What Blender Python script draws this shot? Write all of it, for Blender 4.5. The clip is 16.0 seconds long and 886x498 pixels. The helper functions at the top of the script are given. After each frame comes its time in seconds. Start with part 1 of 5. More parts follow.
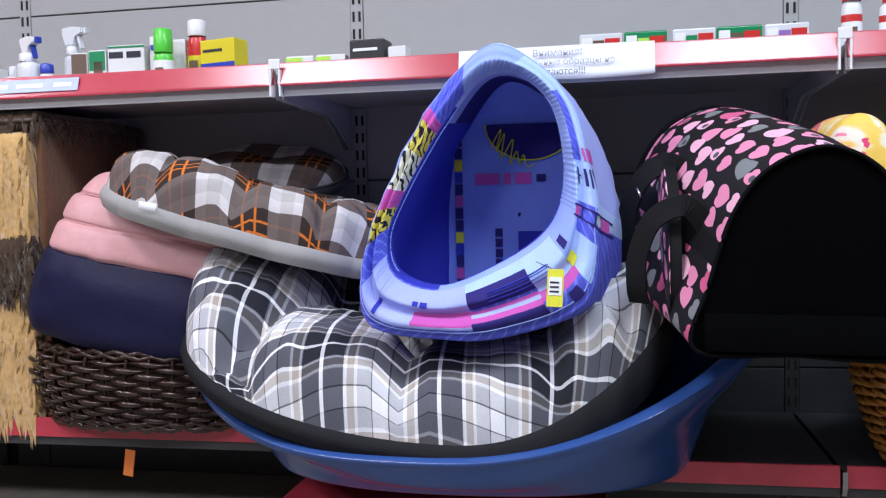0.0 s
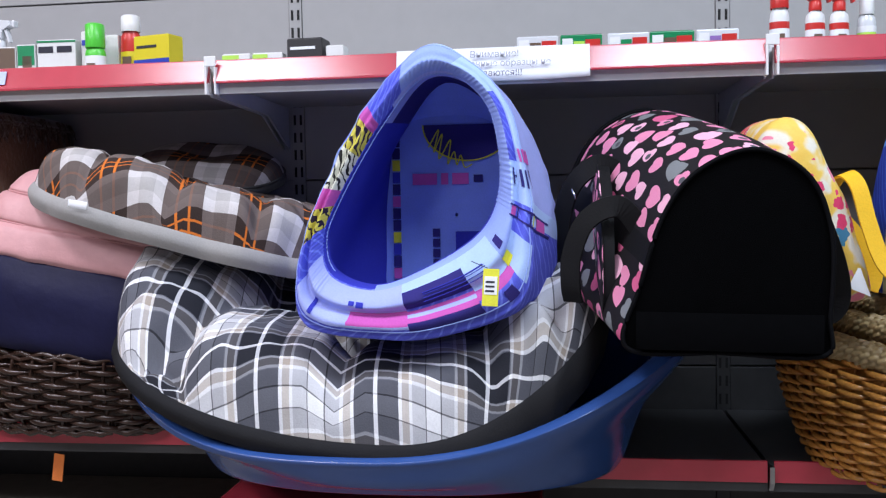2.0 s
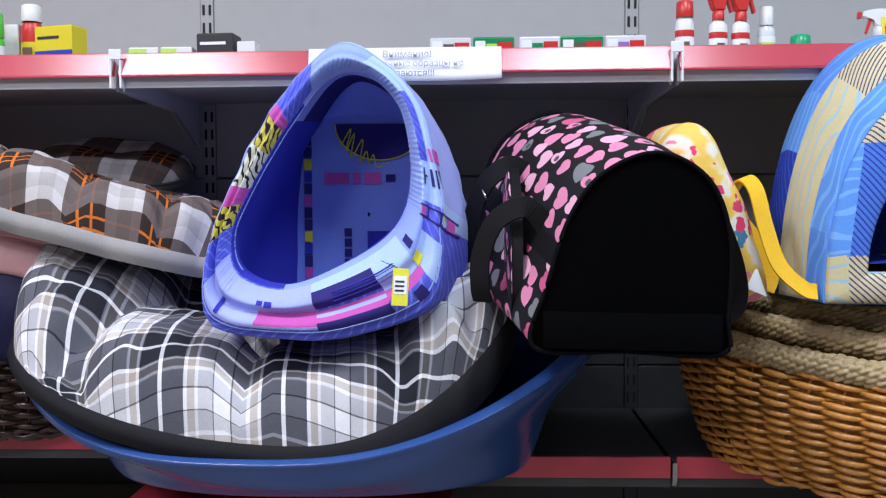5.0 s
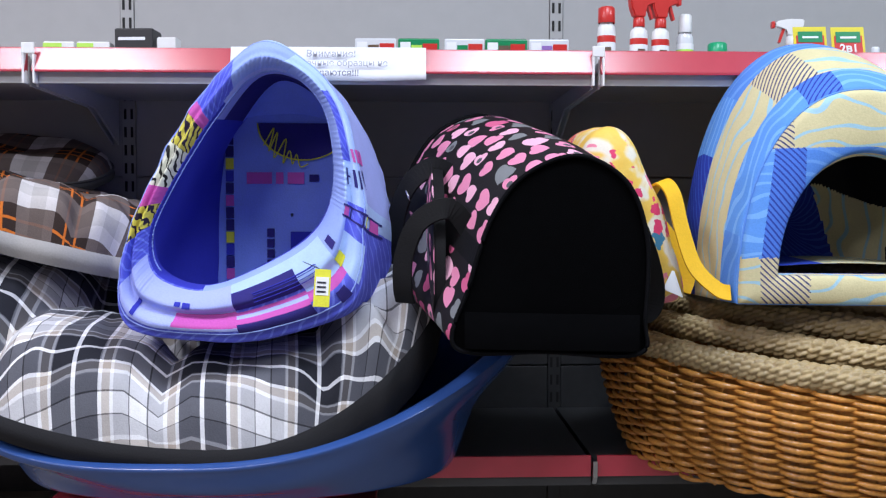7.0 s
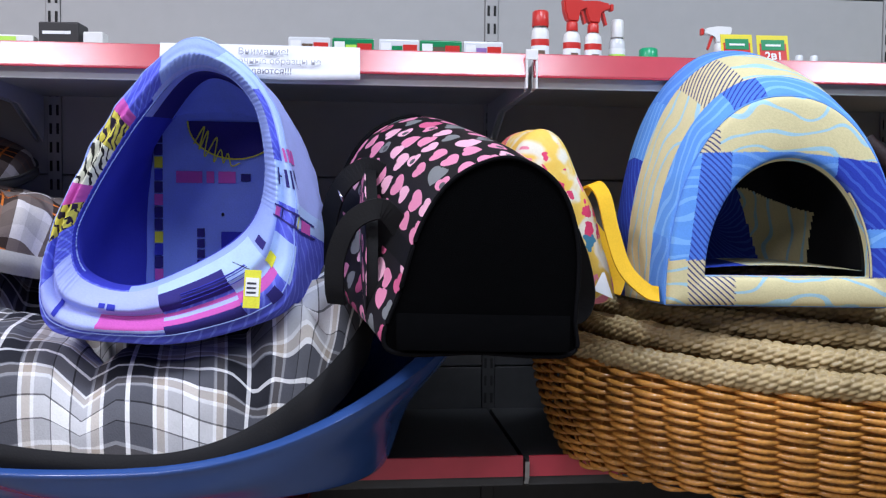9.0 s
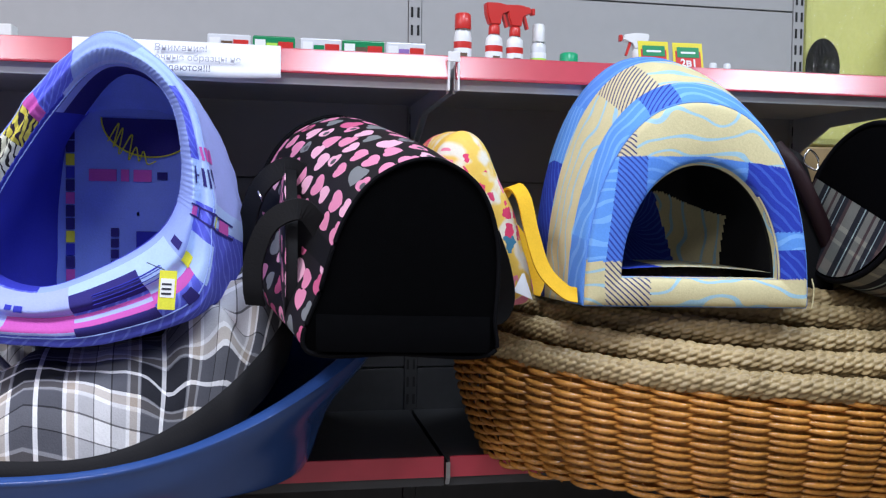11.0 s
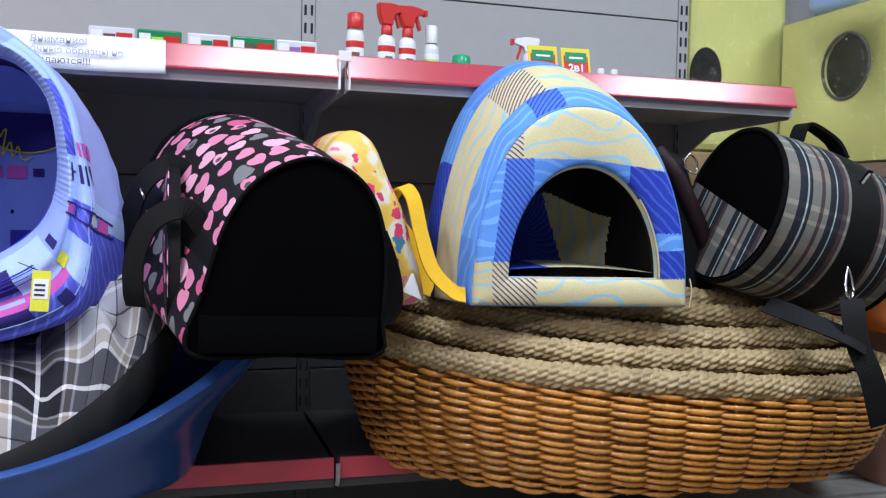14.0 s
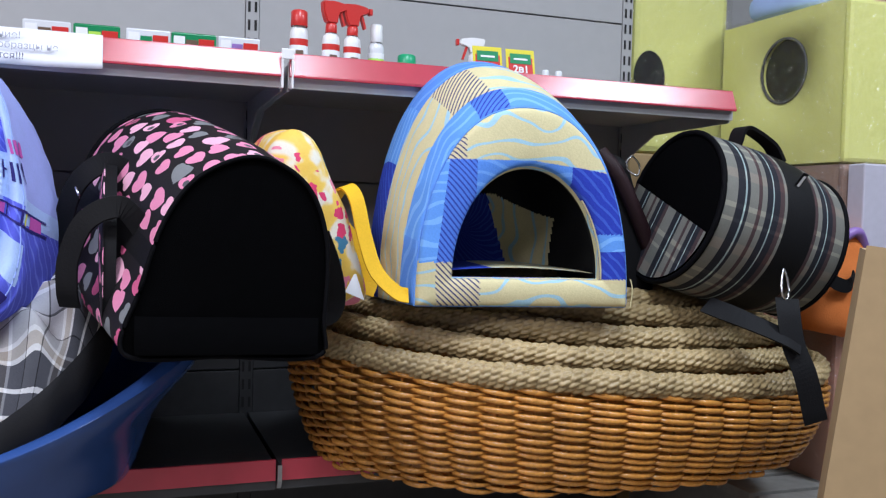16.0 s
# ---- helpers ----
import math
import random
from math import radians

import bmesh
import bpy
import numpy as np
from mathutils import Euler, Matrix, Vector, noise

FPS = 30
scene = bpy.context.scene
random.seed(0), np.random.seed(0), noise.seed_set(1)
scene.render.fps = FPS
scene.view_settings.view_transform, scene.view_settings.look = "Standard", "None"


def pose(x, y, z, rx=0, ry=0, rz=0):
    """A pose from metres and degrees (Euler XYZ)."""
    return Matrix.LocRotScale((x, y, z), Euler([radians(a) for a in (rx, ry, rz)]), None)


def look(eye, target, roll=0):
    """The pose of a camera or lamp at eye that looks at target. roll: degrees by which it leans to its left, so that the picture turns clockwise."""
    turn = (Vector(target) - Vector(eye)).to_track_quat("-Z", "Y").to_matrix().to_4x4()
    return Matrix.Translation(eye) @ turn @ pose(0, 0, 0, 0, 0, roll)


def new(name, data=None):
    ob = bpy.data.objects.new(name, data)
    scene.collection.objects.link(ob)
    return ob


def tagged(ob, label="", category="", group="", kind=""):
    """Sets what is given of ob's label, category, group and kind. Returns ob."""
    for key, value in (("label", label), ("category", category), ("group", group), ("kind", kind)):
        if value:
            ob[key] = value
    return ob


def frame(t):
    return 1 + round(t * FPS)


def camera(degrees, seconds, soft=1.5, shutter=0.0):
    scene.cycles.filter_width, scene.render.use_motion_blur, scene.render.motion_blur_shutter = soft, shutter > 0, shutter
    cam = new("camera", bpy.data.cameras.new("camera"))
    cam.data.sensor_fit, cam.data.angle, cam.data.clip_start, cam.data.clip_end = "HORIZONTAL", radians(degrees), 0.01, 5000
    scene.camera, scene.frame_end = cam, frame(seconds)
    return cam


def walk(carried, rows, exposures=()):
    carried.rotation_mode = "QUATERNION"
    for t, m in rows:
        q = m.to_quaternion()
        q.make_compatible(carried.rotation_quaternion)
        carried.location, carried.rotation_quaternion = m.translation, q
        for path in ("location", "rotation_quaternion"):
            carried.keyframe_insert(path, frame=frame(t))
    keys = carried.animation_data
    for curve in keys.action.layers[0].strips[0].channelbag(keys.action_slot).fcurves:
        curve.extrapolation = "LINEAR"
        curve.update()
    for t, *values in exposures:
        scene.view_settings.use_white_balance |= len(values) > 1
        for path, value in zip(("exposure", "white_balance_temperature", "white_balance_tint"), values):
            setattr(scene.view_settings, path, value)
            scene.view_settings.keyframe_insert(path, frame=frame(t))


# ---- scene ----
cam = camera(52.7, 16.0, 1.25)

# camera path: it slides a hand's width to the right while it pans along the shelves
PATH = [
    (0, (0.612, -2.126, 0.975), (0.232, -0.165, 0.876), -1.3),
    (0.5, (0.619, -2.125, 0.972), (0.271, -0.158, 0.876), -1.2),
    (1, (0.62, -2.125, 0.973), (0.307, -0.152, 0.875), -1.1),
    (1.5, (0.627, -2.124, 0.97), (0.34, -0.147, 0.875), -1.0),
    (2, (0.624, -2.126, 0.971), (0.368, -0.145, 0.874), -1.0),
    (2.5, (0.63, -2.125, 0.97), (0.403, -0.14, 0.874), -0.9),
    (3, (0.629, -2.125, 0.967), (0.435, -0.137, 0.873), -0.8),
    (5.5, (0.643, -2.124, 0.967), (0.601, -0.127, 0.873), -0.3),
    (6, (0.646, -2.125, 0.966), (0.646, -0.127, 0.874), -0.2),
    (6.5, (0.652, -2.123, 0.966), (0.688, -0.125, 0.874), -0.1),
    (7, (0.654, -2.124, 0.967), (0.728, -0.127, 0.874), -0.0),
    (7.5, (0.657, -2.12, 0.965), (0.764, -0.125, 0.875), 0.1),
    (8, (0.66, -2.122, 0.966), (0.798, -0.129, 0.875), 0.2),
    (8.5, (0.663, -2.122, 0.966), (0.833, -0.131, 0.876), 0.2),
    (9, (0.665, -2.122, 0.966), (0.874, -0.135, 0.877), 0.4),
    (11.5, (0.679, -2.123, 0.965), (1.084, -0.166, 0.881), 0.8),
    (12, (0.685, -2.125, 0.966), (1.12, -0.174, 0.881), 0.8),
    (12.5, (0.687, -2.125, 0.967), (1.159, -0.183, 0.883), 0.9),
    (13, (0.689, -2.126, 0.966), (1.202, -0.195, 0.884), 1.1),
    (13.5, (0.696, -2.129, 0.967), (1.238, -0.206, 0.885), 1.1),
    (14, (0.699, -2.13, 0.966), (1.277, -0.218, 0.886), 1.2),
    (14.5, (0.702, -2.131, 0.967), (1.303, -0.225, 0.886), 1.2),
    (15, (0.707, -2.131, 0.965), (1.335, -0.233, 0.887), 1.3),
    (15.5, (0.706, -2.131, 0.968), (1.364, -0.244, 0.888), 1.4),
    (16, (0.712, -2.13, 0.968), (1.395, -0.253, 0.889), 1.5),
]
walk(cam, [(t, look(eye, target, roll)) for t, eye, target, roll in PATH])

# ---- light: fluorescent tubes on the shop ceiling, a dim grey surround ----
world = bpy.data.worlds.new("world")
scene.world = world
world.use_nodes = True
world.node_tree.nodes["Background"].inputs[0].default_value = (0.8, 0.88, 1.0, 1)
world.node_tree.nodes["Background"].inputs[1].default_value = 0.03
scene.view_settings.exposure = 0.0


def ceiling_lamp(x, y, z, sx, sy, watts, colour=(0.815, 0.86, 1.0)):
    d = bpy.data.lights.new("tube_light", "AREA")
    d.shape, d.size, d.size_y, d.energy, d.color = "RECTANGLE", sx, sy, watts, colour
    ob = new("tube_light", d)
    ob.matrix_basis = pose(x, y, z)
    return ob


WARM, COOL = (0.865, 0.86, 0.975), (0.75, 0.85, 1.0)
for lx, near, far, tint in ((-2.3, 32.0, 58.0, WARM), (-0.6, 38.0, 36.0, WARM), (1.1, 41.0, 9.0, COOL), (2.8, 44.0, 8.0, COOL)):
    ceiling_lamp(lx, -1.75, 2.74, 0.6, 0.6, near, tint)
    ceiling_lamp(lx, -3.6, 2.74, 0.6, 0.6, far, tint)


# ---- materials ----
def material(name, colour=(0.8, 0.8, 0.8), rough=0.5, metal=0.0, grain=60.0, vary=0.12, bump=0.1, spec=0.5, sheen=0.0):
    """A surface with fine grain, broad blotches and a little relief. Returns (material, principled, colour socket setter)."""
    m = bpy.data.materials.new(name)
    m.use_nodes = True
    nt = m.node_tree
    b = nt.nodes["Principled BSDF"]
    b.inputs["Roughness"].default_value, b.inputs["Metallic"].default_value = rough, metal
    b.inputs["Specular IOR Level"].default_value = spec
    b.inputs["Sheen Weight"].default_value = sheen
    co = nt.nodes.new("ShaderNodeTexCoord")
    n1, n2 = nt.nodes.new("ShaderNodeTexNoise"), nt.nodes.new("ShaderNodeTexNoise")
    n1.inputs["Scale"].default_value, n1.inputs["Detail"].default_value = grain, 4
    n2.inputs["Scale"].default_value, n2.inputs["Detail"].default_value = grain / 14, 3
    for n in (n1, n2):
        nt.links.new(co.outputs["Object"], n.inputs["Vector"])
    add = nt.nodes.new("ShaderNodeMath")
    add.operation = "ADD"
    nt.links.new(n1.outputs[0], add.inputs[0]), nt.links.new(n2.outputs[0], add.inputs[1])
    rng = nt.nodes.new("ShaderNodeMapRange")
    rng.inputs["From Min"].default_value, rng.inputs["From Max"].default_value = 0.6, 1.4
    rng.inputs["To Min"].default_value, rng.inputs["To Max"].default_value = 1 - vary, 1 + vary
    nt.links.new(add.outputs[0], rng.inputs["Value"])
    mul = nt.nodes.new("ShaderNodeVectorMath")
    mul.operation, mul.name = "MULTIPLY", "tone"
    mul.inputs[0].default_value = colour
    nt.links.new(rng.outputs[0], mul.inputs[1])
    nt.links.new(mul.outputs[0], b.inputs["Base Color"])
    if bump:
        bp = nt.nodes.new("ShaderNodeBump")
        bp.inputs["Strength"].default_value, bp.inputs["Distance"].default_value = bump, 0.003
        nt.links.new(n1.outputs[0], bp.inputs["Height"])
        nt.links.new(bp.outputs[0], b.inputs["Normal"])
    return m


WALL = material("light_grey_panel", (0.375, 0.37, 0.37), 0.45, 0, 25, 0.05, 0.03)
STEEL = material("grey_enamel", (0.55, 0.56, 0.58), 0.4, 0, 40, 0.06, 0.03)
# dark steel of the low shelves; also the painted shade on lower panels and posts
DARK_AND_SHADED_STEEL = material("dark_shelf_and_shaded_panel", (0.05, 0.05, 0.053), 0.4, 0, 40, 0.2, 0.05)
SLOT = material("black_slot", (0.01, 0.01, 0.01), 0.8)
RED = material("red_plastic_strip", (0.50, 0.045, 0.07), 0.24, 0, 30, 0.08, 0.02, 0.8)
WHITE = material("white_plastic", (0.8, 0.8, 0.8), 0.35, 0, 50, 0.04, 0.02)
PAPER = material("white_paper", (0.82, 0.83, 0.86), 0.8, 0, 80, 0.03, 0.03)
GOODS = material("mixed_dark_wall", (0.16, 0.15, 0.15), 0.8, 0, 4, 0.4, 0.0)
FLOOR = material("beige_floor_tile", (0.24, 0.22, 0.19), 0.35, 0, 12, 0.15, 0.05)


# ---- mesh helpers ----
def mesh_of(name, bm, mat, smooth=False):
    me = bpy.data.meshes.new(name)
    bm.normal_update()
    bm.to_mesh(me)
    bm.free()
    for m in (mat if isinstance(mat, (list, tuple)) else [mat]):
        me.materials.append(m)
    if smooth:
        me.polygons.foreach_set("use_smooth", [True] * len(me.polygons))
    return me


def part(name, bm, mat, parent=None, label="", smooth=False, m=None):
    ob = new(name, mesh_of(name, bm, mat, smooth))
    if parent is not None:
        ob.parent = parent
    if m is not None:
        ob.matrix_basis = m
    if label:
        ob["label"] = label
    return ob


def empty(name, m, label, category, group="", kind=""):
    ob = new(name)
    ob.matrix_basis = m
    return tagged(ob, label, category, group, kind)


def add_box(bm, x0, x1, y0, y1, z0, z1, bevel=0.0, m=None, seg=2):
    r = bmesh.ops.create_cube(bm, size=1)
    vs = r["verts"]
    for v in vs:
        v.co = Vector((x0 + (v.co.x + 0.5) * (x1 - x0), y0 + (v.co.y + 0.5) * (y1 - y0), z0 + (v.co.z + 0.5) * (z1 - z0)))
    if bevel:
        es = list({e for v in vs for e in v.link_edges})
        vs = bmesh.ops.bevel(bm, geom=es, offset=bevel, segments=seg, affect="EDGES", profile=0.5)["verts"]
        vs = list({v for v in vs} | {v for e in es if e.is_valid for v in e.verts})
    if m is not None:
        bmesh.ops.transform(bm, matrix=m, verts=[v for v in vs if v.is_valid])
    return bm


def box(x0, x1, y0, y1, z0, z1, bevel=0.0):
    return add_box(bmesh.new(), x0, x1, y0, y1, z0, z1, bevel)


# ---- the room ----
BAY = 1.0
FRONT = -0.47


def structure(name, bm, mat, label, category, smooth=False):
    return tagged(part(name, bm, mat, None, "", smooth), label, category, "", "structure")


structure("floor", box(-4.5, 6.0, -5.0, 0.46, -0.1, 0.0), FLOOR, "beige tiled shop floor", "floor")
structure("ceiling", box(-4.5, 6.0, -5.0, 0.46, 2.8, 2.9), WHITE, "white suspended shop ceiling", "ceiling")
structure("wall_north", box(-4.5, 2.012, 0.2, 0.3, 0.0, 2.8), WALL, "plain wall behind the shelving", "wall")
structure("wall_south", box(-4.5, 6.0, -5.1, -5.0, 0.0, 2.8), GOODS, "plain dim wall of the shop", "wall")
structure("wall_west", box(-4.6, -4.5, -5.0, 0.3, 0.0, 2.8), GOODS, "plain dim wall of the shop", "wall")
structure("wall_east", box(6.0, 6.1, -5.0, 0.46, 0.0, 2.8), GOODS, "plain dim wall of the shop", "wall")


def sheet(name, P, mats, parent=None, close=True, midx=None, uv=None, caps=(False, False), label="", m=None, smooth=True):
    """One mesh from a grid of points P[row][column]; the columns close into a ring when close is set."""
    P = np.asarray(P, float)
    nv, nu = P.shape[:2]
    cols = nu if close else nu - 1
    verts = P.reshape(-1, 3)
    i, j = np.meshgrid(np.arange(nv - 1), np.arange(cols), indexing="ij")
    j1 = (j + 1) % nu
    quads = np.stack([i * nu + j, i * nu + j1, (i + 1) * nu + j1, (i + 1) * nu + j], -1).reshape(-1, 4)
    faces = quads.tolist()
    if caps[0]:
        faces.append(list(range(nu))[::-1])
    if caps[1]:
        faces.append([(nv - 1) * nu + k for k in range(nu)])
    me = bpy.data.meshes.new(name)
    me.from_pydata(verts.tolist(), [], faces)
    for mt in (mats if isinstance(mats, (list, tuple)) else [mats]):
        me.materials.append(mt)
    nq = len(quads)
    if midx is not None:
        idx = np.zeros(len(faces), int)
        idx[:nq] = np.asarray(midx).reshape(-1)[:nq]
        me.polygons.foreach_set("material_index", idx.tolist())
    if uv is not None:
        uv = np.asarray(uv, float)                     # (nv, nu + 1, 2) when closed, (nv, nu, 2) when open
        w = uv.shape[1]
        flat = uv.reshape(-1, 2)
        loop = np.stack([i * w + j, i * w + j + 1, (i + 1) * w + j + 1, (i + 1) * w + j], -1).reshape(-1)
        data = np.zeros((len(me.loops), 2))
        data[:len(loop)] = flat[loop]
        me.uv_layers.new(name="UVMap").data.foreach_set("uv", data.reshape(-1).tolist())
    if smooth and name not in ("handle", "strap", "shoulder_strap"):
        me.polygons.foreach_set("use_smooth", [True] * len(faces))
    me.update()
    ob = new(name, me)
    if parent is not None:
        ob.parent = parent
    if m is not None:
        ob.matrix_basis = m
    if label:
        ob["label"] = label
    return ob


def ring(ctrl, n):
    """n points on a smooth closed curve through the given corners."""
    c = np.asarray(ctrl, float)
    k = len(c)
    t = np.arange(n) / n * k
    i = np.floor(t).astype(int)
    f = (t - i)[:, None]
    p0, p1, p2, p3 = c[(i - 1) % k], c[i % k], c[(i + 1) % k], c[(i + 2) % k]
    return 0.5 * (2 * p1 + (p2 - p0) * f + (2 * p0 - 5 * p1 + 4 * p2 - p3) * f ** 2 + (3 * p1 - p0 - 3 * p2 + p3) * f ** 3)


def line(ctrl, n):
    """n points on a smooth open curve through the given corners."""
    c = np.asarray(ctrl, float)
    c = np.vstack([2 * c[0] - c[1], c, 2 * c[-1] - c[-2]])
    k = len(c) - 3
    t = np.linspace(0, k - 1e-6, n)
    i = np.floor(t).astype(int)
    f = (t - i)[:, None]
    p0, p1, p2, p3 = c[i], c[i + 1], c[i + 2], c[i + 3]
    return 0.5 * (2 * p1 + (p2 - p0) * f + (2 * p0 - 5 * p1 + 4 * p2 - p3) * f ** 2 + (3 * p1 - p0 - 3 * p2 + p3) * f ** 3)


def rise(loops, n):
    """Smooth rows between a few rings of equal length."""
    L = np.asarray(loops, float)
    return line(L.reshape(len(L), -1), n).reshape(n, L.shape[1], 3)


def tube(path, r, sides=8, closed=False, flat=1.0):
    """Rows of points round a path."""
    p = np.asarray(path, float)
    d = (np.roll(p, -1, 0) - np.roll(p, 1, 0)) if closed else np.gradient(p, axis=0)
    d /= np.linalg.norm(d, axis=1)[:, None] + 1e-9
    up = np.where(np.abs(d[:, 2:3]) > 0.95, [[1.0, 0, 0]], [[0, 0, 1.0]])
    a = np.cross(d, up)
    a /= np.linalg.norm(a, axis=1)[:, None] + 1e-9
    b = np.cross(a, d)
    th = np.arange(sides) / sides * 2 * np.pi
    r = np.broadcast_to(np.asarray(r, float), (len(p),))[:, None, None]
    out = p[:, None] + r * (flat * np.cos(th)[None, :, None] * a[:, None] + np.sin(th)[None, :, None] * b[:, None])
    return np.concatenate([out, out[:1]]) if closed else out


def ribbon(path, width, thick, across=None, facing=None):
    """Rows round a flat strap that follows path; across is the direction of its width."""
    p = np.asarray(path, float)
    d = np.gradient(p, axis=0)
    d /= np.linalg.norm(d, axis=1)[:, None] + 1e-9
    if facing is not None:
        a = np.cross(d, np.asarray(facing, float))
    else:
        a = np.asarray(across, float)[None, :] - d * (d @ np.asarray(across, float))[:, None]
    a /= np.linalg.norm(a, axis=1)[:, None] + 1e-9
    b = np.cross(a, d)
    prof = [(-1, -1), (-0.93, 1), (0.93, 1), (1, -1)]
    return np.stack([p + a * (u * width / 2) + b * (v * thick / 2) for u, v in prof], 1)


def lathe(profile, n=20):
    """Rows of a turned shape from (radius, height) pairs."""
    th = np.arange(n) / n * 2 * np.pi
    return np.array([[(r * np.cos(a), r * np.sin(a), z) for a in th] for r, z in profile])


def uv_rows(P, close=True):
    """Texture coordinates in metres along the rows and columns of a grid."""
    P = np.asarray(P, float)
    Q = np.concatenate([P, P[:, :1]], 1) if close else P
    du = np.linalg.norm(np.diff(Q, axis=1), axis=2).mean(0)
    dv = np.linalg.norm(np.diff(P, axis=0), axis=2).mean(1)
    u = np.concatenate([[0], np.cumsum(du)])
    v = np.concatenate([[0], np.cumsum(dv)])
    return np.stack(np.meshgrid(u, v), -1)


# ---- patterned cloth ----
def nodes_of(m):
    nt = m.node_tree
    return nt, nt.nodes["tone"].inputs[0]


def ramp(nt, src, stops, interp="CONSTANT"):
    r = nt.nodes.new("ShaderNodeValToRGB")
    r.color_ramp.interpolation = interp
    e = r.color_ramp.elements
    while len(e) < len(stops):
        e.new(0.5)
    for k, (p, c) in zip(e, stops):
        k.position, k.color = p, (*c, 1)
    nt.links.new(src, r.inputs[0])
    return r.outputs[0]


def math_node(nt, op, a, b=0.0):
    n = nt.nodes.new("ShaderNodeMath")
    n.operation = op
    for k, s in enumerate((a, b)):
        if isinstance(s, (int, float)):
            n.inputs[k].default_value = s
        else:
            nt.links.new(s, n.inputs[k])
    return n.outputs[0]


def mix_node(nt, fac, a, b):
    n = nt.nodes.new("ShaderNodeMix")
    n.data_type = "RGBA"
    for k, s in ((0, fac), (6, a), (7, b)):
        if isinstance(s, (int, float)):
            n.inputs[k].default_value = s
        elif isinstance(s, tuple):
            n.inputs[k].default_value = (*s, 1)
        else:
            nt.links.new(s, n.inputs[k])
    return n.outputs[2]


def uv_axes(nt, wobble=0.0):
    uvn = nt.nodes.new("ShaderNodeUVMap")
    sep = nt.nodes.new("ShaderNodeSeparateXYZ")
    nt.links.new(uvn.outputs[0], sep.inputs[0])
    return uvn.outputs[0], sep.outputs[0], sep.outputs[1]


def plaid(name, stops, period, stops2=None, rough=0.85, turn=0.0, mix=0.5, lines=None, ink=(0, 0, 0), strength=0.85, shift=(0.0, 0.0), woven=True, where=None):
    """Checked cloth: two sets of stripes cross; where woven, a dark thread over a pale one gives a deep mid tone."""
    m = material(name, (1, 1, 1), rough, 0, 400, 0.10, 0.25, 0.2, 0.0)
    nt, tone = nodes_of(m)
    vec, u, v = uv_axes(nt)
    if turn:
        c, s = math.cos(turn), math.sin(turn)
        u, v = (math_node(nt, "ADD", math_node(nt, "MULTIPLY", u, c), math_node(nt, "MULTIPLY", v, s)),
                math_node(nt, "SUBTRACT", math_node(nt, "MULTIPLY", v, c), math_node(nt, "MULTIPLY", u, s)))
    fu, fv = [math_node(nt, "FRACT", math_node(nt, "ADD", math_node(nt, "DIVIDE", w, period), d)) for w, d in ((u, shift[0]), (v, shift[1]))]
    a, b = ramp(nt, fu, stops), ramp(nt, fv, stops2 or stops)
    if woven:
        roots = []
        for src, share in ((a, 1 - mix), (b, mix)):
            n = nt.nodes.new("ShaderNodeVectorMath")
            n.operation = "POWER"
            n.inputs[1].default_value = (share, share, share)
            nt.links.new(src, n.inputs[0])
            roots.append(n.outputs[0])
        n = nt.nodes.new("ShaderNodeVectorMath")
        n.operation = "MULTIPLY"
        nt.links.new(roots[0], n.inputs[0]), nt.links.new(roots[1], n.inputs[1])
        c = n.outputs[0]
    else:
        c = mix_node(nt, mix, a, b)
    if lines:
        masks = [ramp(nt, w, lines) for w in (fu, fv)]
        if where:
            masks = [math_node(nt, "MULTIPLY", k, ramp(nt, w, where)) for k, w in zip(masks, (fv, fu))]
        c = mix_node(nt, math_node(nt, "MULTIPLY", math_node(nt, "MAXIMUM", masks[0], masks[1]), strength), c, ink)
    nt.links.new(c, tone)
    return m


M = (0.46, 0.46, 0.49)
PLAID_SHIFT = (0.60, 0.72)
W, G, D, K, B = (0.84, 0.84, 0.86), (0.22, 0.22, 0.235), (0.018, 0.019, 0.026), (0.05, 0.05, 0.055), (0.46, 0.40, 0.34)
PT = (0.40, 0.34, 0.29)
PLAID = plaid("grey_black_white_plaid", [(0, W), (0.03, PT), (0.09, W), (0.12, M), (0.235, K), (0.245, W), (0.375, K), (0.385, M), (0.50, W), (0.53, PT), (0.59, W), (0.62, D), (0.785, W), (0.82, D)], 0.205,
              None, 0.85, 0, 0.5, [(0, (0, 0, 0)), (0.008, (0.35, 0.35, 0.35)), (0.03, (0, 0, 0)), (0.09, (0.35, 0.35, 0.35)), (0.115, (0, 0, 0)), (0.505, (0.35, 0.35, 0.35)), (0.53, (0, 0, 0)), (0.59, (0.35, 0.35, 0.35)), (0.612, (0, 0, 0)), (0.785, (1, 1, 1)), (0.82, (0, 0, 0))], (0.80, 0.80, 0.83), 0.55, PLAID_SHIFT)
LG, DB, WH = (0.42, 0.40, 0.39), (0.040, 0.026, 0.022), (0.62, 0.59, 0.59)
TARTAN = plaid("grey_brown_orange_check", [(0, WH), (0.16, LG), (0.36, WH), (0.5, DB)], 0.145, None, 0.85, 0, 0.5, [(0, (0, 0, 0)), (0.66, (1, 1, 1)), (0.69, (0, 0, 0)), (0.81, (1, 1, 1)), (0.84, (0, 0, 0))], (0.75, 0.20, 0.03), 0.85, (0, 0), True, [(0, (0.12, 0.12, 0.12)), (0.5, (1, 1, 1))])
GB, TQ, BR = (0.27, 0.265, 0.215), (0.50, 0.66, 0.62), (0.08, 0.045, 0.045)
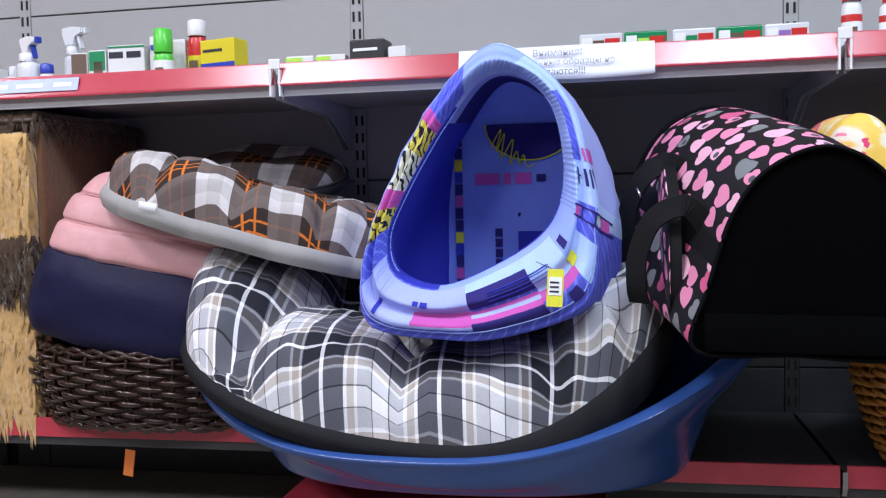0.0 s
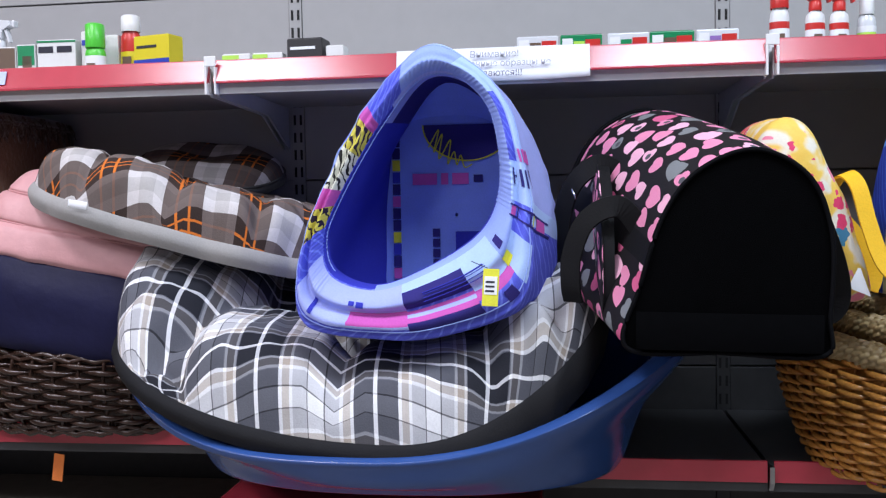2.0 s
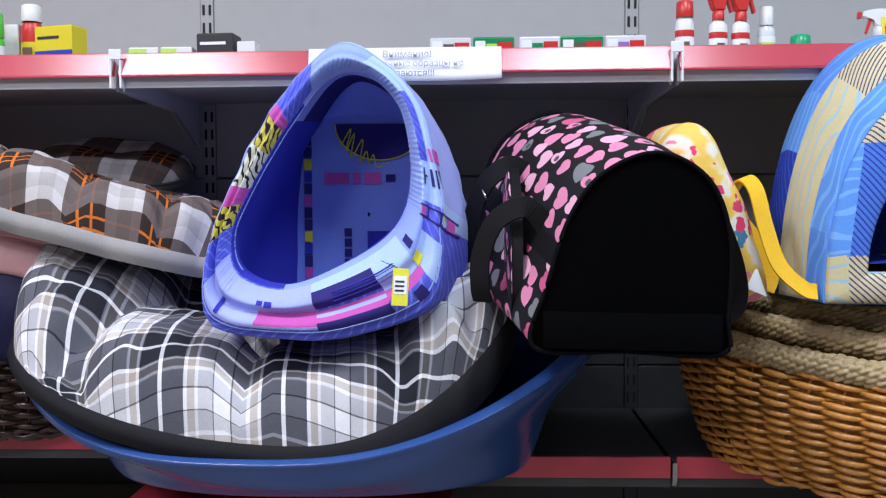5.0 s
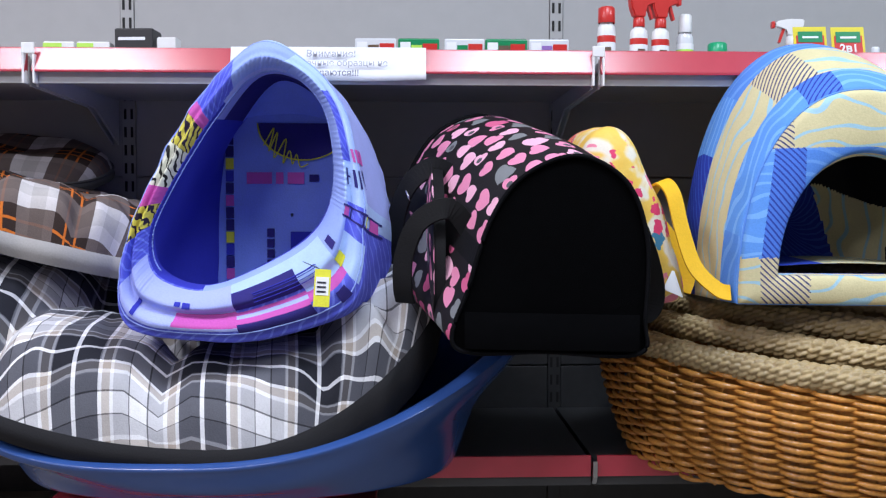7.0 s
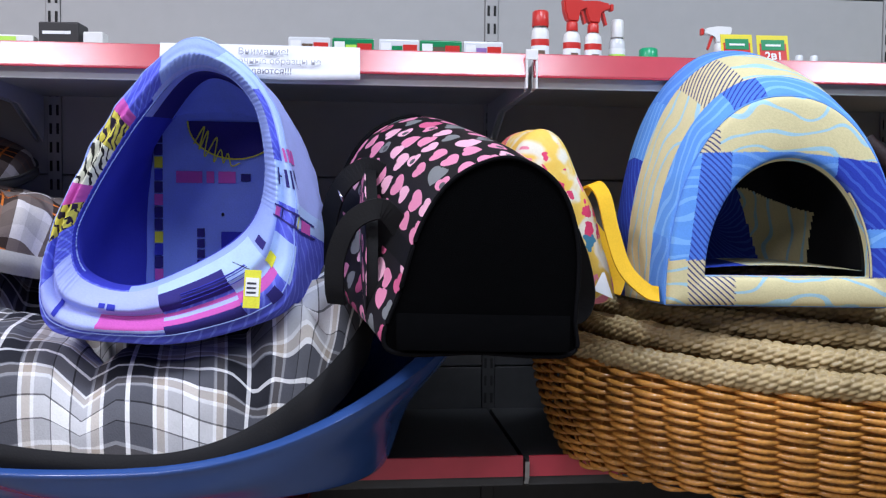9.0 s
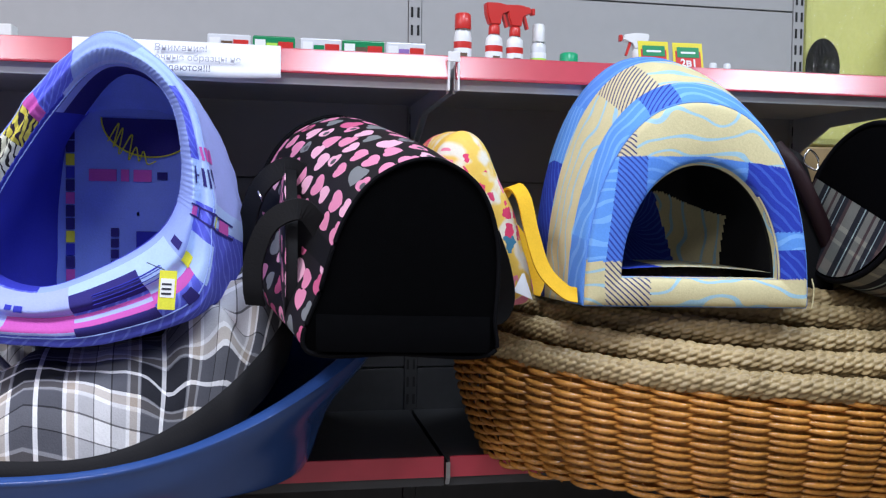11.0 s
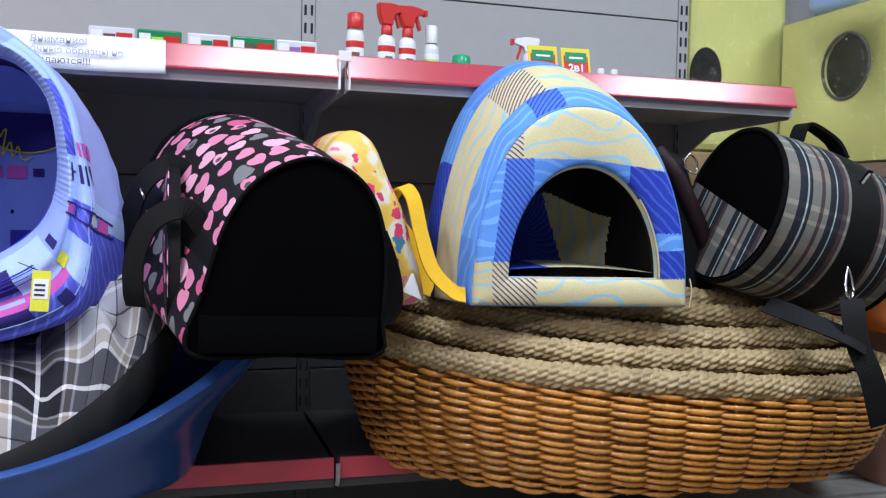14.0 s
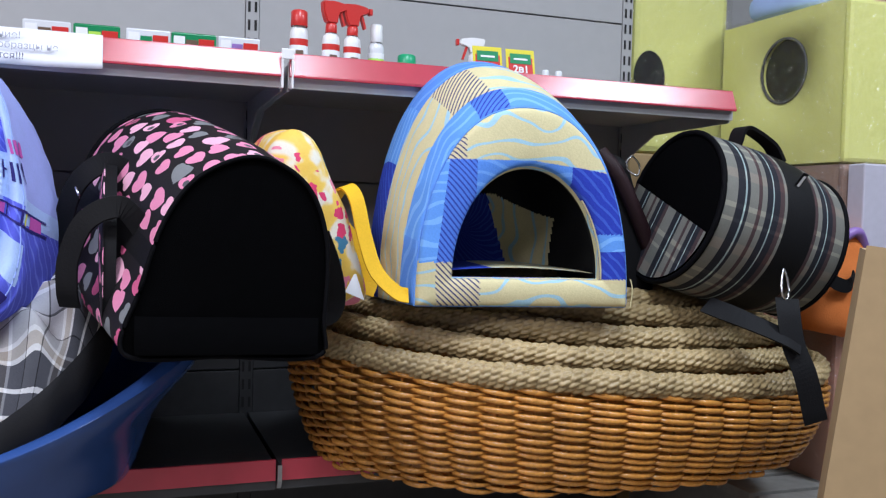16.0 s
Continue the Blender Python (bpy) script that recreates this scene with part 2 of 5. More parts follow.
BAGPLAID = plaid("dark_grey_green_plaid", [(0, GB), (0.22, D), (0.34, TQ), (0.37, D), (0.42, GB), (0.56, BR), (0.62, GB), (0.70, D), (0.80, TQ), (0.82, D), (0.92, BR)], 0.135,
                 [(0, D), (0.35, GB), (0.42, D), (0.55, GB), (0.60, D), (0.85, BR)], 0.8, 0, 0.17)


def cloth(name, colour, rough=0.8, vary=0.08, bump=0.2, sheen=0.0):
    return material(name, colour, rough, 0, 300, vary, bump, 0.2, sheen)


def swirl(name, ground, ink, scale, width, distortion=6.0, kind="BANDS", detail=1.0, bend=1.0):
    """Cloth with drawn lines that curl over a plain ground."""
    m = cloth(name, ground)
    nt, tone = nodes_of(m)
    vec, _, _ = uv_axes(nt)
    w = nt.nodes.new("ShaderNodeTexWave")
    w.wave_type = kind
    w.bands_direction = "DIAGONAL"
    w.inputs["Scale"].default_value, w.inputs["Distortion"].default_value = scale, distortion
    w.inputs["Detail"].default_value, w.inputs["Detail Scale"].default_value = detail, bend
    nt.links.new(vec, w.inputs["Vector"])
    nt.links.new(ramp(nt, w.outputs[1], [(0, ink), (width, ground)]), tone)
    return m


def hearts(name):
    """Black cloth printed with pink and grey hearts, turned every way."""
    m = cloth(name, (0.012, 0.010, 0.012), 0.6, 0.06, 0.1)
    nt, tone = nodes_of(m)
    vec, u, v = uv_axes(nt)
    vor = nt.nodes.new("ShaderNodeTexVoronoi")
    vor.voronoi_dimensions, vor.inputs["Scale"].default_value, vor.inputs["Randomness"].default_value = "2D", 24.0, 0.35
    nt.links.new(vec, vor.inputs["Vector"])
    sc = nt.nodes.new("ShaderNodeVectorMath")
    sc.operation = "SUBTRACT"
    nt.links.new(vec, sc.inputs[0]), nt.links.new(vor.outputs["Position"], sc.inputs[1])
    sep = nt.nodes.new("ShaderNodeSeparateColor")
    nt.links.new(vor.outputs["Color"], sep.inputs[0])
    rot = nt.nodes.new("ShaderNodeVectorRotate")
    rot.rotation_type = "Z_AXIS"
    nt.links.new(sc.outputs[0], rot.inputs["Vector"])
    nt.links.new(math_node(nt, "MULTIPLY", math_node(nt, "SUBTRACT", sep.outputs[0], 0.5), 2.4), rot.inputs["Angle"])
    xy = nt.nodes.new("ShaderNodeSeparateXYZ")
    nt.links.new(rot.outputs[0], xy.inputs[0])
    size = math_node(nt, "ADD", math_node(nt, "MULTIPLY", sep.outputs[1], 30.0), 52.0)
    x = math_node(nt, "MULTIPLY", xy.outputs[0], size)
    y = math_node(nt, "ADD", math_node(nt, "MULTIPLY", xy.outputs[1], size), 0.15)
    x2, y2 = math_node(nt, "MULTIPLY", x, x), math_node(nt, "MULTIPLY", y, y)
    a = math_node(nt, "SUBTRACT", math_node(nt, "ADD", x2, y2), 0.9)
    a3 = math_node(nt, "MULTIPLY", math_node(nt, "MULTIPLY", a, a), a)
    inside = math_node(nt, "LESS_THAN", a3, math_node(nt, "MULTIPLY", x2, math_node(nt, "MULTIPLY", y2, y)))
    inner = math_node(nt, "LESS_THAN", math_node(nt, "ADD", x2, y2), 0.22)
    pink, grey, pale, rose = (0.72, 0.25, 0.40), (0.20, 0.21, 0.22), (0.80, 0.42, 0.55), (0.62, 0.12, 0.25)
    tint = ramp(nt, sep.outputs[2], [(0, pink), (0.34, grey), (0.55, pale), (0.80, rose)])
    core = math_node(nt, "MULTIPLY", inner, math_node(nt, "GREATER_THAN", sep.outputs[1], 0.72))
    tint = mix_node(nt, core, tint, (0.09, 0.09, 0.10))
    nt.links.new(mix_node(nt, inside, (0.012, 0.010, 0.012), tint), tone)
    return m


def flowers(name):
    m = cloth(name, (0.8, 0.7, 0.5), 0.5, 0.06, 0.1)
    nt, tone = nodes_of(m)
    vec, u, v = uv_axes(nt)
    n = nt.nodes.new("ShaderNodeTexNoise")
    n.inputs["Scale"].default_value, n.inputs["Detail"].default_value = 22, 2
    nt.links.new(vec, n.inputs["Vector"])
    base = ramp(nt, n.outputs[0], [(0, (0.80, 0.42, 0.03)), (0.48, (0.84, 0.58, 0.12)), (0.58, (0.80, 0.76, 0.64))], "LINEAR")
    vor = nt.nodes.new("ShaderNodeTexVoronoi")
    vor.voronoi_dimensions, vor.inputs["Scale"].default_value = "2D", 29
    mixv = nt.nodes.new("ShaderNodeVectorMath")
    mixv.operation = "ADD"
    nz = nt.nodes.new("ShaderNodeTexNoise")
    nz.inputs["Scale"].default_value = 60
    nt.links.new(vec, nz.inputs["Vector"])
    scl = nt.nodes.new("ShaderNodeVectorMath")
    scl.operation = "SCALE"
    scl.inputs["Scale"].default_value = 0.03
    nt.links.new(nz.outputs[1], scl.inputs[0])
    nt.links.new(vec, mixv.inputs[0]), nt.links.new(scl.outputs[0], mixv.inputs[1])
    nt.links.new(mixv.outputs[0], vor.inputs["Vector"])
    sep = nt.nodes.new("ShaderNodeSeparateColor")
    nt.links.new(vor.outputs["Color"], sep.inputs[0])
    spot = math_node(nt, "LESS_THAN", vor.outputs["Distance"], math_node(nt, "MULTIPLY", sep.outputs[0], 0.62))
    tint = ramp(nt, sep.outputs[1], [(0, (0.72, 0.06, 0.16)), (0.62, (0.80, 0.25, 0.35)), (0.88, (0.06, 0.22, 0.36))])
    nt.links.new(mix_node(nt, spot, base, tint), tone)
    return m


HEARTS, FLOWERS = hearts("hearts_print_cloth"), flowers("yellow_flower_print")
BLACK = cloth("black_nylon", (0.005, 0.005, 0.006), 0.65, 0.1, 0.15)
MESH = material("black_mesh_netting", (0.0012, 0.0012, 0.0015), 0.9, 0, 900, 0.3, 0.4, 0.03)
PIPING = material("black_piping", (0.004, 0.004, 0.005), 0.7, 0, 60, 0.1, 0.05, 0.05)
PERI = cloth("periwinkle_cloth", (0.30, 0.40, 0.84))
SKY = cloth("pale_blue_cloth", (0.42, 0.57, 0.92))
ICE = cloth("white_blue_cloth", (0.37, 0.43, 0.85))
ROYAL = swirl("royal_blue_cloth", (0.10, 0.12, 0.66), (0.17, 0.22, 0.80), 30, 0.12, 3.0)
NAVYP = cloth("deep_navy_cloth", (0.030, 0.024, 0.17))
INDIGO = cloth("indigo_lining", (0.035, 0.042, 0.42))
LINING = cloth("mid_blue_lining", (0.23, 0.33, 0.84))
MAGENTA = cloth("magenta_print", (0.55, 0.10, 0.42))
YELLOW = cloth("yellow_print", (0.72, 0.70, 0.06))
SCRIBBLE = swirl("white_cloth_black_scribbles", (0.70, 0.70, 0.60), (0.02, 0.02, 0.02), 26, 0.22, 9.0)
YSCRIB = swirl("yellow_cloth_black_scribbles", (0.66, 0.58, 0.10), (0.03, 0.02, 0.05), 30, 0.25, 9.0)
HB = swirl("bright_blue_cloth_pale_swirls", (0.10, 0.27, 0.76), (0.16, 0.36, 0.82), 13, 0.16, 13.0, "RINGS", 1.0, 0.6)
HBL = swirl("light_blue_cloth_pale_swirls", (0.12, 0.32, 0.80), (0.20, 0.44, 0.87), 14, 0.18, 13.0, "RINGS", 1.0, 0.6)
HL = swirl("blue_cloth_dark_lines", (0.08, 0.20, 0.70), (0.03, 0.06, 0.36), 60, 0.26, 7.0, "BANDS", 0.0, 0.12)
HY = swirl("yellow_cloth_pale_blue_swirls", (0.66, 0.59, 0.34), (0.36, 0.58, 0.70), 9, 0.07, 12.0, "RINGS")
HYL = swirl("cream_cloth_dark_lines", (0.66, 0.58, 0.36), (0.07, 0.07, 0.16), 60, 0.26, 7.0, "BANDS", 0.0, 0.12)
HD = swirl("dark_blue_cloth_lines", (0.025, 0.05, 0.42), (0.05, 0.11, 0.56), 30, 0.2, 2.5)
PINK = material("pink_quilted_nylon", (0.68, 0.36, 0.37), 0.42, 0, 55, 0.06, 0.35, 0.35)
NAVY = material("navy_nylon", (0.010, 0.010, 0.040), 0.55, 0, 38, 0.15, 0.6, 0.2)
GREYCLOTH = cloth("light_grey_cloth", (0.34, 0.33, 0.32), 0.8)
DARKGREY = cloth("dark_grey_cloth", (0.10, 0.10, 0.10), 0.8)
BLUEPLASTIC = material("glossy_blue_plastic", (0.030, 0.080, 0.27), 0.20, 0, 30, 0.06, 0.02)
FURTAN = material("tan_long_pile_fur", (0.58, 0.36, 0.14), 0.9, 0, 90, 0.25, 0.8, 0.1, 0.6)
FURBROWN = material("dark_brown_fur", (0.06, 0.035, 0.02), 0.95, 0, 90, 0.3, 0.8, 0.1, 0.4)
CHOC = material("brown_fur_side", (0.14, 0.065, 0.03), 0.95, 0, 90, 0.25, 0.8, 0.1, 0.4)
YBOX = material("yellow_green_cloth_board", (0.70, 0.69, 0.23), 0.7, 0, 60, 0.06, 0.08)
CARD = material("brown_cardboard", (0.42, 0.29, 0.15), 0.8, 0, 40, 0.08, 0.08)
PINKBOX = material("salmon_cloth_board", (0.50, 0.26, 0.19), 0.7, 0, 60, 0.08, 0.08)
LILAC = material("pale_lilac_board", (0.50, 0.48, 0.56), 0.7, 0, 60, 0.06, 0.05)
BROWNBOX = material("brown_cloth_board", (0.30, 0.20, 0.16), 0.75, 0, 60, 0.1, 0.08)
PALLET = material("grey_weathered_wood", (0.27, 0.26, 0.24), 0.8, 0, 30, 0.25, 0.3)
CHROME = material("chrome_metal", (0.75, 0.75, 0.76), 0.2, 1.0, 60, 0.05, 0.0)
ORANGE = cloth("orange_cloth", (0.72, 0.20, 0.05), 0.7)
YSTRAP = cloth("yellow_webbing", (0.80, 0.46, 0.02), 0.6)


def wicker(name, colour, vary):
    """Willow: each rod has its own tone, and paler worn stretches."""
    m = material(name, colour, 0.25, 0, 150, 0.40, 0.25, 0.5)
    nt, tone = nodes_of(m)
    geo = nt.nodes.new("ShaderNodeNewGeometry")
    c = np.array(colour)
    nt.links.new(ramp(nt, geo.outputs["Random Per Island"], [(0, tuple(c * (1 - vary))), (0.5, tuple(c)), (1, tuple(np.minimum(c * (1 + vary), 0.9)))], "LINEAR"), tone)
    return m


WILLOW = wicker("honey_willow", (0.47, 0.205, 0.042), 0.6)
DARKWILLOW = wicker("dark_brown_willow", (0.030, 0.014, 0.009), 0.5)
ROPE = material("braided_seagrass", (0.36, 0.265, 0.130), 0.38, 0, 90, 0.4, 0.3, 0.5)


# ---- the shelving: back panels, slotted uprights, shelves with red price strips ----
structure("wall_niche", box(2.012, 6.0, 0.44, 0.46, 0.0, 2.8), WALL, "pale wall beyond the end of the shelving", "wall")

back = empty("shelving_back", pose(0, 0, 0), "light grey steel back panels with dark joints, the lower ones coloured as in shade", "shelving", "", "structure")
for bay in (-2, -1, 0, 1):
    x0, x1 = bay * BAY + 0.016, (bay + 1) * BAY - 0.016
    # panels below 0.78 m: shade of the niche is put into a near-black colour
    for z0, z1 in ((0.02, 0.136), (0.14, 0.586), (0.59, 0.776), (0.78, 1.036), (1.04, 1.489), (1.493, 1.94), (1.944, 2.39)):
        part("panel", box(x0, x1, 0.0, 0.014, z0, z1, 0.0012), WALL if z0 > 0.7 else DARK_AND_SHADED_STEEL, back)

SLOT_MESH = None
for k, rx in enumerate((-1.9, -0.9, 0.0, 1.0, 2.0)):
    up = empty("upright", pose(rx, 0, 0), "grey slotted steel shelving upright", "upright", "uprights of the shelving", "structure")
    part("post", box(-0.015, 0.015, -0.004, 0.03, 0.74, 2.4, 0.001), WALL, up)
    # same post as above, its shade painted in with the dark colour
    part("shaded_lower_post", box(-0.015, 0.015, -0.004, 0.03, 0.0, 0.738, 0.001), DARK_AND_SHADED_STEEL, up, "lower part, shade under the shelf put into its colour")
    bm = bmesh.new()
    if SLOT_MESH is None:
        z = 0.5
        while z < 1.72:
            for sx in (-0.0075, 0.0075):
                add_box(bm, sx - 0.0028, sx + 0.0028, -0.0052, -0.0038, z, z + 0.024)
            z += 0.042
        SLOT_MESH = mesh_of("slots", bm, SLOT)
    ob = new("slots", SLOT_MESH)
    ob.parent = up


def prism(pts, x0, x1):
    """A flat plate cut to the (y, z) outline pts, from x0 to x1."""
    bm = bmesh.new()
    a = [bm.verts.new((x0, y, z)) for y, z in pts]
    b = [bm.verts.new((x1, y, z)) for y, z in pts]
    bm.faces.new(a), bm.faces.new(b[::-1])
    for i in range(len(pts)):
        j = (i + 1) % len(pts)
        bm.faces.new((a[j], a[i], b[i], b[j]))
    return bm


def shelf_unit(x0, x1, top, front, deck_mat, label, low=False):
    """A steel shelf: deck with a lip, brackets at both ends, a red price strip along its front."""
    th = empty("shelf", pose(x0, 0, top), label, "shelf", "shelves of the unit")
    w = x1 - x0
    trim = DARK_AND_SHADED_STEEL if low else STEEL
    face = [(front + 0.003, -0.026), (front - 0.003, -0.026), (front - 0.001, 0.012), (front + 0.003, 0.013)] if low else [(front + 0.003, -0.024), (front - 0.0115, -0.022), (front + 0.005, 0.018), (front + 0.0055, 0.020)]
    part("deck", box(0.004, w - 0.004, front + 0.012, -0.006, -0.022, 0.0, 0.0015), deck_mat, th)
    part("lip", box(0.004, w - 0.004, front + 0.004, front + 0.012, -0.045, 0.004, 0.001), trim, th, "steel front lip")
    part("under_rib", box(0.02, w - 0.02, front + 0.02, front + 0.05, -0.040, -0.0225, 0.001), trim, th)
    strip = part("price_strip", prism(face, 0.006, w - 0.006), RED, th, "glossy red plastic price strip")
    if not low:
        part("strip_edge", box(0.006, w - 0.006, front - 0.0115, front - 0.006, -0.0265, -0.0222, 0.0008), RED, strip)
    for bx in (0.0045, w - 0.0085):
        part("bracket", prism([(-0.006, -0.0225), (front + 0.014, -0.0225), (front + 0.014, -0.05), (-0.16, -0.056), (-0.02, -0.118), (-0.006, -0.125)], bx, bx + 0.004), trim, th)
    return th


GREYDECK = material("grey_shelf_deck", (0.50, 0.51, 0.53), 0.4, 0, 40, 0.06, 0.03)
for bay in (-2, -1, 0, 1):
    shelf_unit(bay * BAY - (0.03 if bay == 0 else 0), (bay + 1) * BAY - (0.03 if bay == -1 else 0), 1.237, FRONT, GREYDECK, "pale grey steel shelf with a glossy red price strip")
    low = 0.537 if bay < 0 else 0.487
    shelf_unit(bay * BAY, (bay + 1) * BAY, low, FRONT, DARK_AND_SHADED_STEEL, "dark grey steel shelf with a red price strip", True)
for jx in (-0.03, 1.0):
    clip = part("joint_clip", add_box(add_box(bmesh.new(), jx - 0.011, jx - 0.0065, FRONT - 0.012, FRONT + 0.01, 1.190, 1.245, 0.001), jx - 0.011, jx + 0.012, FRONT - 0.0125, FRONT - 0.0085, 1.243, 1.262, 0.001), WHITE)
    add = part("clip_leg", box(jx + 0.008, jx + 0.012, FRONT - 0.012, FRONT + 0.01, 1.190, 1.242, 0.001), WHITE, clip)
    tagged(clip, "small white plastic clip over the shelf joint", "clip", "clips at the shelf joints")
CHROME_CLIP = material("bent_steel_wire", (0.45, 0.45, 0.46), 0.35, 1.0)
hook = part("joint_clip", prism([(-0.012, 0.0), (-0.012, -0.03), (-0.002, -0.045), (0.0, -0.03), (-0.008, -0.022), (-0.008, 0.0)], -0.004, 0.004), CHROME_CLIP, None, "", False, pose(1.0, FRONT - 0.002, 0.492))
tagged(hook, "small bent metal clip hooked on the shelf joint", "clip", "clips at the shelf joints")
base = structure("plinth", box(-2.0, 2.0, -0.42, -0.01, 0.0, 0.10, 0.002), DARK_AND_SHADED_STEEL, "dark steel plinth under the shelving", "plinth")
structure("plinth_deck", box(-2.0, -0.03, -0.43, -0.01, 0.1005, 0.30, 0.003), material("beige_board", (0.40, 0.36, 0.31), 0.7, 0, 25, 0.2, 0.05), "worn beige boards low under the shelf", "plinth")
crate = empty("red_crate", pose(0.285, -0.30, 0.1005), "bright red plastic crate under the lower shelf", "crate")
part("body", box(-0.295, 0.295, -0.24, 0.24, 0.0, 0.31, 0.012), RED, crate)
part("rim", box(-0.305, 0.305, -0.25, 0.25, 0.30, 0.325, 0.006), RED, crate)

# hanging orange tag below the left shelf
tag = part("orange_tag", box(-0.011, 0.011, -0.001, 0.001, -0.055, 0.0, 0.0006), ORANGE, None, "", False, pose(-0.37, FRONT - 0.002, 0.488, 0, 8, 0))
tagged(tag, "small orange tag hanging from the shelf edge", "tag")

# ---- paper notice on the upper shelf ----
sx = np.linspace(0.33, 0.684, 14)
notice_rows = [[(x, FRONT - 0.0025 - 0.014 * s + 0.002 * math.sin(9 * x), 1.2585 - 0.060 * s - 0.003 * s * math.sin(14 * x)) for x in sx] for s in np.linspace(0, 1, 6)]
notice_back = [[(x, y + 0.0012, z) for x, y, z in row] for row in notice_rows[::-1]]
notice = sheet("paper_notice", np.array(notice_rows + notice_back), PAPER, None, False)
tagged(notice, "white printed paper notice taped to the red price strip", "notice")
INK = material("black_ink", (0.03, 0.03, 0.045), 0.8)
TONER = material("dark_toner", (0.10, 0.10, 0.17), 0.6)
FAINT = material("faded_toner", (0.36, 0.36, 0.42), 0.6)
for words, z, size in (("Внимание!", 1.2395, 0.0175), ("Выставочные образцы не", 1.2225, 0.0165), ("продаются!!!", 1.2045, 0.0165)):
    cu = bpy.data.curves.new("lettering", "FONT")
    cu.body, cu.size, cu.align_x, cu.extrude = words, size, "CENTER", 0.0002
    cu.materials.append(TONER if size < 0.0166 and z < 1.21 else FAINT)
    t = new("lettering", cu)
    t.parent, t.matrix_basis = notice, pose(0.512, FRONT - 0.0035 - 0.014 * (1.2585 - z) / 0.06 - 0.0068, z, 77, 0, 0)

# blue printed insert in the price strip
ins = part("strip_label", box(-0.10, 0.10, -0.0008, 0.0008, -0.014, 0.014), material("pale_blue_print", (0.45, 0.52, 0.80), 0.4), None, "", False, pose(-0.55, FRONT - 0.0062, 1.236, -18))
for k, (a, b) in enumerate(((-0.09, -0.06), (-0.04, 0.02), (0.045, 0.085))):
    part("print_bar", box(a, b, -0.0014, -0.0009, -0.005, 0.004), WHITE if k != 1 else PAPER, ins)
tagged(ins, "pale blue printed insert in the red price strip", "label")


# ---- goods on the upper shelf ----
SHELF = 1.2375


def colour_mat(name, c, rough=0.4):
    return material(name, c, rough, 0, 80, 0.04, 0.02)


CREAM, GREENC, REDC, BLUEC = colour_mat("white_carton", (0.74, 0.74, 0.73)), colour_mat("green_plastic", (0.10, 0.62, 0.06), 0.3), colour_mat("red_plastic", (0.60, 0.035, 0.03), 0.3), colour_mat("blue_plastic", (0.03, 0.06, 0.42), 0.3)
YELC, BLKC, DGREEN, LIMEC = colour_mat("yellow_carton", (0.72, 0.60, 0.02)), colour_mat("black_carton", (0.02, 0.02, 0.022)), colour_mat("dark_green_plastic", (0.01, 0.24, 0.09), 0.3), colour_mat("lime_print", (0.45, 0.75, 0.10))
PHOTO, LILA, CLEAR = colour_mat("brown_picture_print", (0.14, 0.09, 0.06)), colour_mat("violet_print", (0.28, 0.16, 0.45)), colour_mat("milky_plastic", (0.70, 0.72, 0.75), 0.2)


def carton(x0, x1, y, depth, h, mat, bands=(), label="", turn=0.0, group="cartons on the upper shelf", lean=0.0):
    """A carton with its printed fields (x0, x1, z0, z1 as shares of the face, material)."""
    w, h = x1 - x0, h * 0.92
    th = empty("carton", pose((x0 + x1) / 2, y, SHELF, lean, 0, turn), label, "carton", group)
    part("box", box(-w / 2, w / 2, 0, depth, 0, h, 0.0012), mat, th)
    part("flap", box(-w / 2 + 0.002, w / 2 - 0.002, 0.001, depth - 0.001, h, h + 0.0012), mat, th)
    for a, b, c, d, mt in bands:
        part("print_field", box(-w / 2 + a * w, -w / 2 + b * w, -0.0012, -0.0003, c * h, d * h), mt, th)
    return th


def bottle(x, y, r, h, body, cap, label, cap_h=0.03, field=None, neck=0.45, group="bottles on the upper shelf", squash=0.8):
    th = empty("bottle", pose(x, y, SHELF), label, "bottle", group)
    h, cap_h = h * 0.95, cap_h * 0.95
    hb = h - cap_h
    P = lathe([(0.001, 0), (r * 0.92, 0), (r, 0.004), (r, hb * 0.80), (r * 0.93, hb * 0.90), (r * neck, hb * 0.985), (r * neck, hb)], 20) * [1, squash, 1]
    sheet("body", P, body, th)
    C = lathe([(r * neck * 1.25, hb - 0.002), (r * neck * 1.3, hb), (r * neck * 1.25, h - 0.003), (r * neck * 1.0, h), (0.001, h)], 18)
    sheet("cap", C, cap, th)
    if field is not None:
        Q = lathe([(r * 1.004, hb * 0.12), (r * 1.012, hb * 0.13), (r * 1.012, hb * 0.66), (r * 1.004, hb * 0.67)], 20) * [1, squash, 1]
        sheet("label_wrap", Q, field, th)
        Q = lathe([(r * 1.016, hb * 0.60), (r * 1.02, hb * 0.61), (r * 1.02, hb * 0.72), (r * 1.016, hb * 0.73)], 20) * [1, squash, 1]
        sheet("label_band", Q, PAPER if field is LIMEC or body is GREENC else REDC, th)
        part("picture", box(-r * 0.5, r * 0.35, -r * squash * 1.10, -r * squash * 1.02, hb * 0.18, hb * 0.5), PHOTO if field is not LIMEC else DGREEN, th)
    return th


